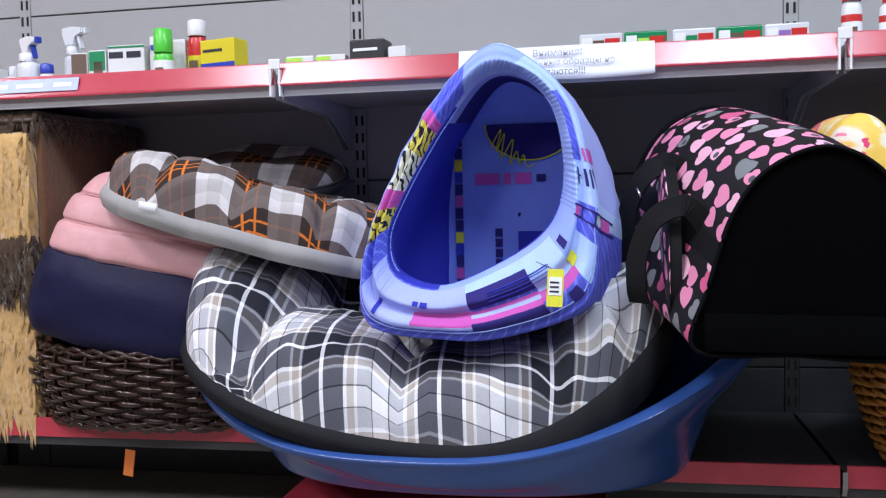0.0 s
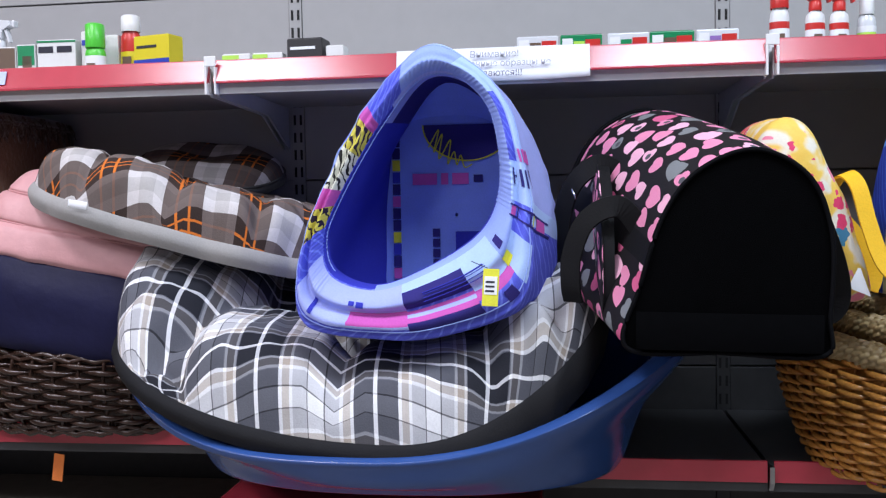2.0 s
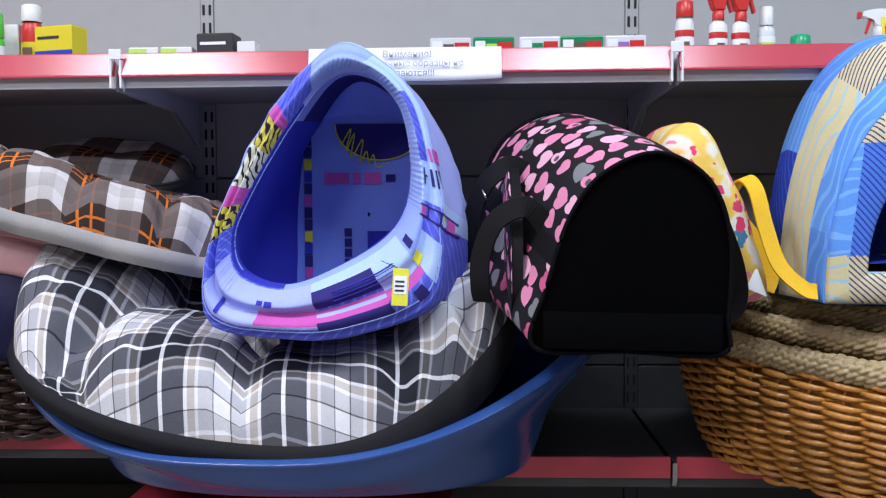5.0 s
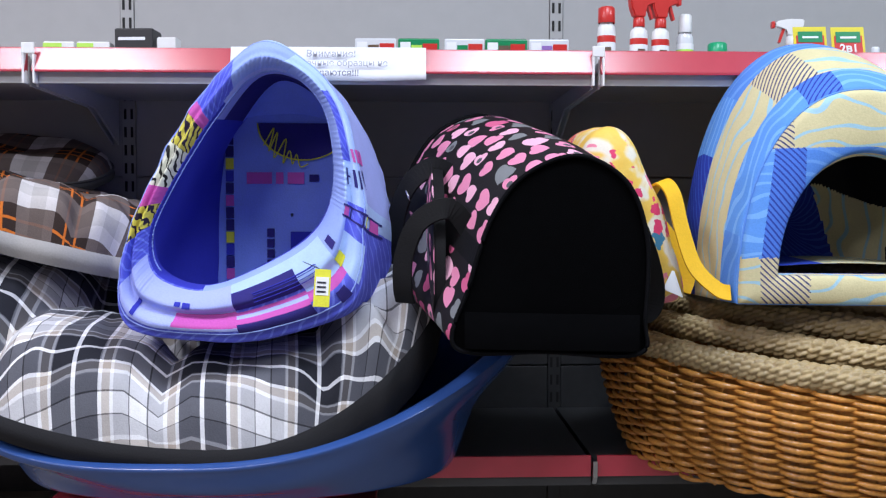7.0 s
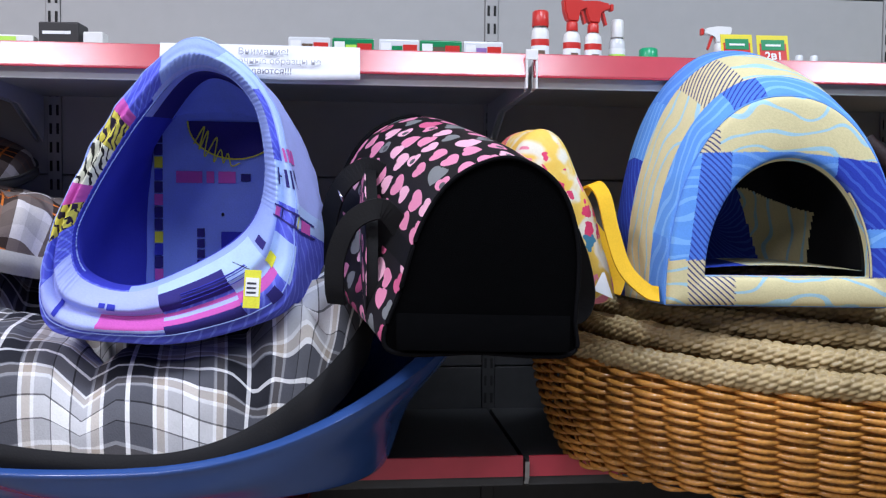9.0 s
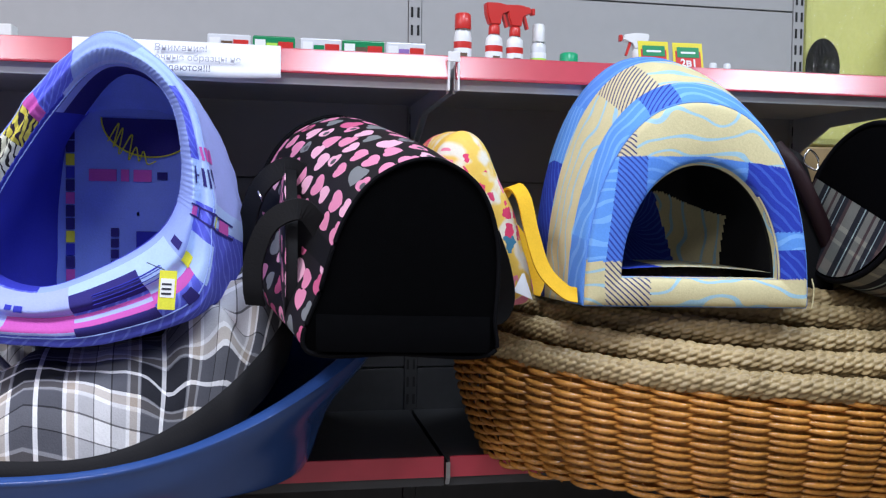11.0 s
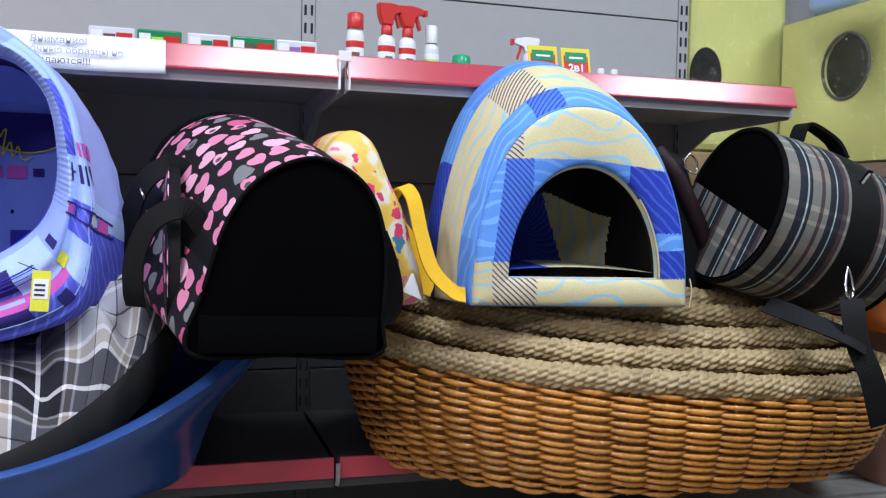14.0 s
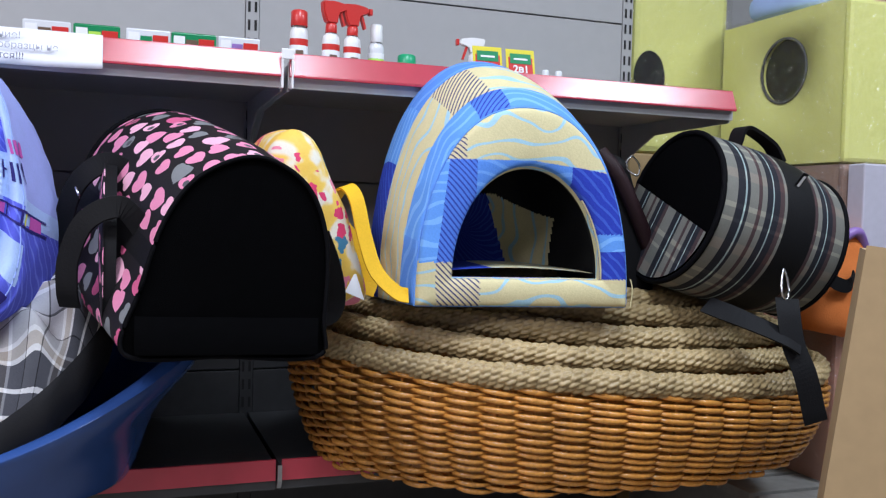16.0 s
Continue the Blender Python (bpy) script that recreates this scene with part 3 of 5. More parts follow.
def trigger(x, y, r, h, body, head, label, turn=0.0, field=None, nozzle=None):
    th = bottle(x, y, r, h * 0.72, body, head, label, 0.018, field, 0.5, "spray bottles on the upper shelf")
    th.matrix_basis = pose(x, y, SHELF, 0, 0, turn)
    th.name = "spray_bottle"
    h *= 0.95
    z = h * 0.72
    bm = prism([(-0.012, z), (0.012, z), (0.02, z + 0.02), (0.022, h), (-0.008, h + 0.002), (-0.034, h - 0.002), (-0.036, h - 0.014), (-0.012, h - 0.018)], -0.009, 0.009)
    bmesh.ops.bevel(bm, geom=bm.edges[:], offset=0.0025, segments=2, affect="EDGES")
    part("spray_head", bm, head, th, m=pose(0, 0, 0, 0, 0, 90))
    bm = prism([(-0.016, h - 0.018), (-0.022, h - 0.018), (-0.030, h - 0.045), (-0.026, h - 0.047)], -0.005, 0.005)
    part("trigger", bm, nozzle or head, th, m=pose(0, 0, 0, 0, 0, 90))
    part("nozzle", box(-0.007, 0.007, -0.044, -0.0365, h - 0.016, h - 0.002, 0.002), nozzle or head, th, m=pose(0, 0, 0, 0, 0, 90))
    return th


carton(-0.80, -0.715, -0.36, 0.05, 0.062, CREAM, ((0.1, 0.9, 0.1, 0.4, BLUEC),), "white and blue carton at the end of the row")
trigger(-0.635, -0.37, 0.030, 0.125, CLEAR, WHITE, "milky spray bottle with a white and blue trigger head", -25, None, BLUEC)
bottle(-0.585, -0.38, 0.016, 0.062, CLEAR, BLUEC, "short milky bottle with a blue cap", 0.02, None, 0.7)
bottle(-0.70, -0.33, 0.020, 0.07, CLEAR, CLEAR, "short milky bottle with a milky cap", 0.02)
trigger(-0.555, -0.33, 0.020, 0.150, CLEAR, CLEAR, "tall milky white spray bottle", -10)
carton(-0.540, -0.502, -0.36, 0.03, 0.088, CREAM, ((0.05, 0.95, 0.45, 0.98, PHOTO), (0.1, 0.9, 0.16, 0.26, BLUEC), (0.1, 0.6, 0.05, 0.1, REDC)), "small white carton with a dark picture field", 4)
carton(-0.498, -0.458, -0.36, 0.03, 0.092, CREAM, ((0.05, 0.95, 0.50, 0.98, DGREEN), (0.3, 0.8, 0.42, 0.72, PHOTO), (0.1, 0.9, 0.2, 0.3, REDC)), "small white carton with a green picture field", 3)
carton(-0.452, -0.368, -0.36, 0.04, 0.100, CREAM, ((0.04, 0.42, 0.72, 0.86, INK), (0.52, 0.9, 0.72, 0.86, INK), (0.05, 0.42, 0.02, 0.24, PHOTO), (0.5, 0.75, 0.02, 0.18, BLUEC), (0.0, 1.0, 0.95, 0.99, DGREEN)), "wide white carton with grey lettering bars", 2)
carton(-0.360, -0.318, -0.35, 0.03, 0.118, CREAM, ((0.05, 0.8, 0.74, 0.84, BLUEC), (0.1, 0.6, 0.05, 0.25, REDC)), "upright white carton with a blue bar", 0)
bottle(-0.310, -0.385, 0.021, 0.122, GREENC, GREENC, "bright green bottle with a rounded green cap", 0.05, PAPER, 0.72)
carton(-0.318, -0.288, -0.33, 0.03, 0.112, CREAM, ((0.2, 0.7, 0.1, 0.16, INK),), "narrow plain white carton", -3)
bottle(-0.262, -0.325, 0.022, 0.150, REDC, WHITE, "red can with a tall white cap", 0.034, YELC, 0.7)
carton(-0.226, -0.140, -0.40, 0.045, 0.092, YELC, ((0.0, 1.0, 0.0, 0.45, BLUEC), (0.08, 0.65, 0.72, 0.78, INK), (0.3, 0.45, 0.08, 0.36, YELC)), "yellow and blue carton", -14)
carton(-0.050, 0.008, -0.36, 0.03, 0.052, CREAM, ((0.3, 0.75, 0.2, 0.55, REDC), (0.0, 0.6, 0.7, 0.95, LIMEC)), "low white carton with a red bar", 2)
carton(0.014, 0.076, -0.36, 0.03, 0.052, CREAM, ((0.4, 0.8, 0.2, 0.55, REDC), (0.0, 0.5, 0.7, 0.95, LIMEC)), "low white carton with a red bar", 2)
carton(0.088, 0.162, -0.37, 0.05, 0.078, BLKC, ((0.1, 0.8, 0.7, 0.78, PAPER), (0.3, 0.8, 0.05, 0.4, PAPER)), "black carton with a white bar", -4)
carton(0.168, 0.205, -0.37, 0.03, 0.060, CREAM, ((0.1, 0.8, 0.5, 0.6, BLUEC),), "small plain white carton on the shelf", -6)
for x0, x1, mt, f in ((0.548, 0.628, CLEAR, PHOTO), (0.632, 0.712, DGREEN, LIMEC), (0.722, 0.800, CLEAR, DGREEN), (0.802, 0.884, DGREEN, PHOTO), (0.888, 0.966, CLEAR, LILA)):
    carton(x0, x1, -0.36, 0.012, 0.062, mt, ((0.05, 0.3, 0.2, 0.9, PAPER), (0.32, 0.58, 0.1, 0.8, f), (0.6, 0.95, 0.45, 0.85, REDC), (0.62, 0.9, 0.15, 0.55, PAPER), (0.66, 0.86, 0.3, 0.6, REDC)), "flat blister pack with a printed card", 0, "blister packs on the upper shelf", 6)
bottle(1.052, -0.31, 0.0185, 0.140, WHITE, REDC, "white bottle with a red cap and pet print", 0.032, PAPER, 0.72)
trigger(1.118, -0.31, 0.0185, 0.165, WHITE, REDC, "white spray bottle with a red trigger head", 12, PAPER)
trigger(1.165, -0.30, 0.0185, 0.165, WHITE, REDC, "white spray bottle with a red trigger head", 12, PAPER)
bottle(1.225, -0.27, 0.0175, 0.135, CLEAR, WHITE, "white bottle with a lime green field", 0.038, LIMEC, 0.6)
bottle(1.300, -0.25, 0.0175, 0.078, DGREEN, colour_mat("emerald_cap", (0.01, 0.36, 0.16), 0.3), "small dark green jar with an emerald cap", 0.028, LIMEC, 0.9)
trigger(1.452, -0.27, 0.022, 0.125, REDC, WHITE, "red spray bottle with a white trigger head", 170, None, REDC)
for x in (1.575, 1.612, 1.645):
    bottle(x, -0.30, 0.011, 0.062, CLEAR, CLEAR, "tiny clear bottle behind the price cards", 0.025, None, 0.6)
for x, words in ((1.412, ""), (1.485, "2в1")):
    pc = empty("price_card", pose(x, FRONT + 0.022, SHELF + 0.012, -14, 0, -4), "yellow bordered red and green price card", "price card", "price cards on the upper shelf")
    part("card", prism([(0, 0), (0.0015, 0), (0.0015, 0.062), (0, 0.062)], -0.031, 0.031), YELC, pc)
    part("red_field", box(-0.026, 0.026, -0.0012, -0.0002, 0.004, 0.044), REDC, pc)
    part("green_field", box(-0.023, 0.023, -0.0020, -0.0012, 0.030, 0.052, 0.0004), DGREEN, pc)
    part("print_bar", box(-0.015, 0.015, -0.0026, -0.0021, 0.038, 0.042), PAPER, pc)
    if words:
        cu = bpy.data.curves.new("lettering", "FONT")
        cu.body, cu.size, cu.align_x, cu.extrude, cu.offset = words, 0.022, "CENTER", 0.0002, 0.0006
        cu.materials.append(PAPER)
        t = new("lettering", cu)
        t.parent, t.matrix_basis = pc, pose(0, -0.0024, 0.011, 90, 0, 0)


# ---- soft goods ----
def wrinkle(x, y, f, k=0):
    return np.array([noise.noise(Vector((a * f, b * f, k))) for a, b in zip(np.ravel(x), np.ravel(y))]).reshape(np.shape(x))


def cushion(name, m, hw, hd, power, mid, top, bottom, band_z, creases, tufts, mats, label, rows=34, cols=150, band_label="", seed=0, turn=0.0, flute=0.0, flutes=9, flat=4.0, over=0.0):
    """A stuffed cushion: puffed top with tufts and creases, a side band and an underside. mid(x, y) is the height of its seam."""
    th = empty(name, m, label, "cushion")
    a = np.arange(cols) / cols * 2 * np.pi
    ex = np.sign(np.cos(a)) * np.abs(np.cos(a)) ** (2 / power)
    ey = np.sign(np.sin(a)) * np.abs(np.sin(a)) ** (2 / power)
    r = np.linspace(0, 1, rows) ** 0.8
    lobes = 1 + flute * (np.abs(np.sin(a * flutes / 2)) - 0.6)
    rb = r * (1 + over * np.sin(np.pi * np.clip((r - 0.45) / 0.55, 0, 1)))
    X = hw * np.outer(rb, ex * lobes)
    Y = hd * np.outer(rb, ey * lobes)
    Z = mid(X, Y)
    R = np.repeat(r[:, None], cols, 1)
    puff = np.clip(1 - R ** flat, 0, 1) ** 0.5
    dent = np.zeros_like(X)
    for tx, ty, w, d in tufts:
        dent += d * np.exp(-((X - tx) ** 2 + (Y - ty) ** 2) / w ** 2)
    for x0, y0, x1, y1, w, d in creases:
        px, py = X - x0, Y - y0
        L2 = (x1 - x0) ** 2 + (y1 - y0) ** 2
        t = np.clip((px * (x1 - x0) + py * (y1 - y0)) / L2, 0, 1)
        q = (px - t * (x1 - x0)) ** 2 + (py - t * (y1 - y0)) ** 2
        dent += d * np.exp(-np.sqrt(q) / w)
    soft = wrinkle(X, Y, 9, seed) * 0.12 + wrinkle(X, Y, 26, seed + 3) * 0.05
    T = np.stack([X, Y, Z + top * puff * np.clip(1 + soft - dent, -0.1, 1.4)], -1)
    # the cloth is cut flat, so the pattern follows the arc length outwards
    arc = np.concatenate([np.zeros((1, cols)), np.cumsum(np.linalg.norm(np.diff(T, axis=0), axis=2), 0)])
    scale = (arc.mean(1) / np.maximum(np.sqrt(X ** 2 + Y ** 2).mean(1), 1e-6))[:, None]
    scale = np.clip(scale, 1, 2.2)
    c, s = math.cos(turn), math.sin(turn)
    UV = np.stack([(X * c + Y * s) * scale, (Y * c - X * s) * scale], -1)
    UV = np.concatenate([UV, UV[:, :1]], 1)
    sheet("top", T, mats[0], th, uv=UV)
    edge = T[-1]
    ripple = 0.004 * wrinkle(edge[:, 0], edge[:, 1], 40, 5)[:, None]
    out = np.stack([ex, ey, np.zeros_like(ex)], 1)
    low = edge - [0, 0, band_z]
    Bn = np.array([edge + out * 0.002 * 0, edge + out * (0.003 + ripple) - [0, 0, band_z * 0.15], edge + out * (0.006 + ripple) - [0, 0, band_z * 0.5], low + out * (0.004 + ripple)])
    sheet("side_band", rise(Bn, 9), mats[1], th, uv=uv_rows(rise(Bn, 9)), label=band_label)
    U = np.array([low + out * 0.004] + [np.stack([X[k], Y[k], np.full(cols, 0.0)], 1) * [1, 1, 0] + np.stack([0 * ex, 0 * ex, mid(X[k], Y[k]) - band_z - bottom * math.sqrt(1 - r[k] ** 2)], 1) for k in range(rows - 4, -1, -6)])
    sheet("underside", U, mats[1], th)
    pip = tube(np.concatenate([edge + out * 0.003]), 0.0028, 6, True)
    sheet("piping", pip, mats[1], th)
    return th


# blue plastic dog bed: an oval tub, high at both ends, low at the front
bed = empty("plastic_dog_bed", pose(0.325, -0.385, 0.4875), "glossy blue plastic oval dog bed on the dark lower shelf", "dog bed")
NB = 128
ang = np.arange(NB) / NB * 2 * np.pi


def oval(a, b, z, p=2.5, dy=0.0):
    c, s = np.cos(ang), np.sin(ang)
    return np.stack([a * np.sign(c) * np.abs(c) ** (2 / p), b * np.sign(s) * np.abs(s) ** (2 / p) + dy, np.broadcast_to(z, (NB,))], 1)


side = np.abs(np.cos(ang)) ** 1.6
rim_z = 0.078 + 0.195 * np.where(np.cos(ang) < 0, side ** 1.8, side) + 0.14 * np.clip(np.sin(ang), 0, 1) ** 2
shell = [oval(0.36, 0.27, 0.0) + [0.02, 0, 0], oval(0.385, 0.30, 0.004) + [0.02, 0, 0], oval(0.40, 0.318, 0.018) + [0.02, 0, 0], oval(0.452, 0.345, 0.10 * side + 0.03) + [0.01, 0, 0], oval(0.538, 0.362, rim_z * 0.82), oval(0.555, 0.368, rim_z - 0.006), oval(0.557, 0.367, rim_z), oval(0.544, 0.352, rim_z + 0.004), oval(0.522, 0.335, rim_z - 0.004), oval(0.505, 0.325, rim_z - 0.03), oval(0.42, 0.30, 0.02 + 0.06 * side) + [0.01, 0, 0], oval(0.36, 0.26, 0.014) + [0.02, 0, 0]]
sheet("tub", rise(shell, 60), BLUEPLASTIC, bed, caps=(True, True))
part("sticker", box(-0.008, 0.014, -0.3005, -0.2995, -0.0, 0.012), PAPER, bed, "small white sticker", m=pose(-0.09, -0.352, 0.0665) @ pose(0, 0, 0, -80, 0, 0) @ pose(0, 0.30, 0.0))

PLAIDBAND = cloth("black_side_band", (0.012, 0.012, 0.014), 0.75)
def tufted_cushion(name, m, hw, hd, power, seam, lobes, band, mats, label, turn=0.0, rows=64, cols=280, band_label="black cloth side band", fold=150.0, scallop=0.0, pitch=0.155):
    """A fat cushion sewn into lobes: each lobe (x, y, a, b, turn, height) is a dome, and the folds lie where domes meet."""
    th = empty(name, m, label, "cushion")
    a = np.arange(cols) / cols * 2 * np.pi
    ex = np.sign(np.cos(a)) * np.abs(np.cos(a)) ** (2 / power)
    ey = np.sign(np.sin(a)) * np.abs(np.sin(a)) ** (2 / power)
    nx, ny = np.sign(ex) * np.abs(ex) ** (power - 1) / hw, np.sign(ey) * np.abs(ey) ** (power - 1) / hd
    nl = np.sqrt(nx ** 2 + ny ** 2)
    nx, ny = nx / nl, ny / nl
    r = np.linspace(0, 1, rows) ** 0.7
    rb = r * (1 + 0.05 * np.sin(np.pi * np.clip((r - 0.6) / 0.4, 0, 1)))
    X, Y = hw * np.outer(rb, ex), hd * np.outer(rb, ey)
    R = np.repeat(r[:, None], cols, 1)
    swell = scallop * (np.abs(np.cos(np.pi * X / pitch)) - 0.6) * R ** 4
    X, Y = X + swell * nx, Y + swell * ny
    H = np.full_like(X, 0.0)
    K = fold
    for x, y, la, lb, q, h in lobes:
        c, s = math.cos(math.radians(q)), math.sin(math.radians(q))
        u, v = ((X - x) * c + (Y - y) * s) / la, ((Y - y) * c - (X - x) * s) / lb
        dome = h * np.clip(1 - (u * u + v * v) ** 2.0, 0, 1) ** 0.5
        H += np.exp(K * dome)
    H = np.log(H / 1.0 + 1e-9) / K
    edge_len = np.arange(cols) / cols * 2 * (hw + hd) * 1.7
    pucker = np.array([noise.noise(Vector((e * 17, 3.0, 0))) for e in edge_len])
    H = H * np.clip(1 - R ** 10, 0, 1) ** 0.5
    H += R ** 6 * np.clip(1 - R ** 30, 0, 1) * 0.060 * pucker[None, :]
    H += (wrinkle(X, Y, 13, 2) * 0.010 + wrinkle(X * 1.0, Y * 0.5, 34, 6) * 0.0055) * np.clip(1 - R ** 12, 0, 1)
    T = np.stack([X, Y, seam(X, Y) + H], -1)
    arc = np.concatenate([np.zeros((1, cols)), np.cumsum(np.linalg.norm(np.diff(T, axis=0), axis=2), 0)])
    arc = 0.08 * arc + 0.92 * np.mean([np.roll(arc, k, 1) for k in range(-cols // 7, cols // 7 + 1)], 0)
    extra = arc - np.sqrt(X ** 2 + Y ** 2)
    U, V = X + extra * nx, Y + extra * ny
    c, s = math.cos(turn), math.sin(turn)
    UV = np.stack([U * c + V * s, V * c - U * s], -1)
    sheet("top", T, mats[0], th, uv=np.concatenate([UV, UV[:, :1]], 1))
    edge = T[-1]
    out = np.stack([nx, ny, np.zeros_like(nx)], 1)
    drop = np.stack([0 * nx, 0 * nx, band(edge[:, 0], edge[:, 1])], 1)
    rip = (0.004 * pucker)[:, None]
    Bn = np.array([edge, edge + out * (0.006 + rip) - drop * 0.15, edge + out * (0.010 + rip) - drop * 0.5, edge + out * (0.002 + rip) - drop])
    sheet("side_band", rise(Bn, 9), mats[1], th, uv=uv_rows(rise(Bn, 9)), label=band_label)
    low = edge + out * (0.002 + rip) - drop
    cen = low.mean(0)
    sheet("underside", np.array([low, cen + (low - cen) * [0.9, 0.9, 0.75], cen + (low - cen) * [0.5, 0.5, 0.3], cen + (low - cen) * 0.02]), mats[1], th)
    return th


cush = tufted_cushion("plaid_cushion", pose(0.258, -0.425, 0), 0.448, 0.305, 3.6,
                      lambda x, y: 0.588 + np.where(x < 0.1, 0.46, 1.5) * (x - 0.1) ** 2 + 0.11 * np.clip((y + 0.305) / 0.61, 0, 1),
                      ((-0.345, -0.040, 0.225, 0.165, 62, 0.172), (-0.130, -0.205, 0.150, 0.180, 14, 0.136), (0.135, -0.205, 0.165, 0.195, 0, 0.122), (0.350, -0.09, 0.130, 0.24, -14, 0.150), (-0.12, 0.10, 0.18, 0.16, 0, 0.12), (0.05, 0.10, 0.2, 0.17, 0, 0.12), (0.22, 0.12, 0.2, 0.18, 0, 0.13), (-0.26, 0.18, 0.2, 0.13, 0, 0.15), (0.0, -0.235, 0.13, 0.16, 0, 0.050), (-0.255, -0.13, 0.12, 0.13, 0, 0.070), (0.25, -0.19, 0.12, 0.17, 0, 0.088)),
                      lambda x, y: 0.038 + 0.042 * np.clip((x - 0.0) / 0.3, 0, 1),
                      (PLAID, PLAIDBAND), "puffy grey, black and white plaid cushion in the blue tub", 0.06, fold=330.0)

# grey and orange checked cushion on the heap
tufted_cushion("checked_cushion", pose(-0.085, -0.415, 0.960, 6, 15.5, 4), 0.300, 0.19, 3.2, lambda x, y: 0.005 * (np.abs(np.cos(np.pi * x / 0.155)) - 0.5),
               tuple((x, y, 0.095, 0.125, 8, h) for x, y, h in ((-0.235, -0.09, 0.088), (-0.085, -0.125, 0.092), (0.075, -0.125, 0.088), (0.225, -0.10, 0.088), (-0.22, 0.08, 0.055), (-0.06, 0.12, 0.045), (0.10, 0.12, 0.055), (0.24, 0.08, 0.065))),
               lambda x, y: 0.038 + 0 * x, (TARTAN, GREYCLOTH), "grey cushion with brown and orange checks on the heap", 0.22, 44, 200, "plain light grey side band", 260.0, 0.014)
sheet("care_tag", np.array([[(-0.245, -0.602, 0.992), (-0.21, -0.603, 0.986)], [(-0.238, -0.611, 1.006), (-0.203, -0.611, 1.0)], [(-0.238, -0.6095, 1.006), (-0.203, -0.6095, 1.0)], [(-0.245, -0.600, 0.992), (-0.21, -0.601, 0.986)]]), PAPER, bpy.data.objects["checked_cushion"], False, m=bpy.data.objects["checked_cushion"].matrix_basis.inverted() @ pose(0, -0.022, -0.012))
cushion("checked_cushion", pose(-0.165, -0.16, 1.062, 18, 8, -6), 0.170, 0.12, 2.4, lambda x, y: 0 * x, 0.045, 0.03, 0.02, (), ((0, 0, 0.05, 0.3),),
        (TARTAN, DARKGREY), "dark grey cushion with checks leaning at the back", 20, 90, "dark grey side band", 4, 0.2)

# pink and navy padded pet nest, two tones with quilted seams
nest = empty("padded_nest", pose(-0.335, -0.335, 0.690, 0, 11, 3), "pink and navy quilted pet nest on a dark wicker basket", "pet nest")
NN = 120
an = np.arange(NN) / NN * 2 * np.pi


def pad(hw, hd, z, p=4.0, dx=0.0, sag=0.0):
    c, s = np.cos(an), np.sin(an)
    x = hw * np.sign(c) * np.abs(c) ** (2 / p) + dx
    y = hd * np.sign(s) * np.abs(s) ** (2 / p)
    return np.stack([x, y, z + sag * (1 - (x / 0.3) ** 2) + 0 * x], 1)


def wave_rows(P, amp, f, seed):
    Q = np.array(P)
    n = np.array([[noise.noise(Vector((*p[:2], p[2])) * f + Vector((seed, 0, 0))) for p in row] for row in Q])
    cen = Q.mean((0, 1))
    d = Q - cen
    d /= np.linalg.norm(d, axis=2)[..., None]
    return Q + d * (n * amp)[..., None]


navy = rise([pad(0.20, 0.17, 0.0), pad(0.245, 0.205, 0.006), pad(0.272, 0.222, 0.045), pad(0.268, 0.226, 0.12), pad(0.252, 0.214, 0.170), pad(0.242, 0.206, 0.178)], 36)
sheet("navy_base", wave_rows(navy, 0.010, 14, 1), NAVY, nest, caps=(True, False), label="navy blue padded lower half")
pk = [pad(0.243, 0.207, 0.176), pad(0.250, 0.214, 0.19), pad(0.240, 0.206, 0.228), pad(0.228, 0.196, 0.240), pad(0.230, 0.198, 0.250), pad(0.218, 0.186, 0.288), pad(0.206, 0.176, 0.297), pad(0.206, 0.176, 0.306), pad(0.190, 0.160, 0.330), pad(0.165, 0.135, 0.345), pad(0.12, 0.09, 0.350), pad(0.05, 0.04, 0.346)]
sheet("pink_top", wave_rows(rise(pk, 56), 0.006, 18, 5), PINK, nest, caps=(False, True), label="pink quilted upper half")
for hw, hd, z in ((0.2285, 0.1965, 0.2405), (0.2065, 0.1765, 0.2975)):
    sheet("seam", tube(pad(hw - 0.001, hd - 0.001, z), 0.0016, 5, True), PINK, nest)


# ---- wicker ----
def ell(cx, cy, a, b, n):
    t = np.arange(n) / n * 2 * np.pi
    return cx + a * np.cos(t), cy + b * np.sin(t)


def belly(f):
    """Share of the flare reached at height f: the wall bulges out below the rim."""
    return np.interp(f, (-0.1, 0.0, 0.2, 0.45, 0.7, 0.88, 1.1), (0.0, 0.0, 0.6, 1.1, 1.5, 1.5, 1.0))


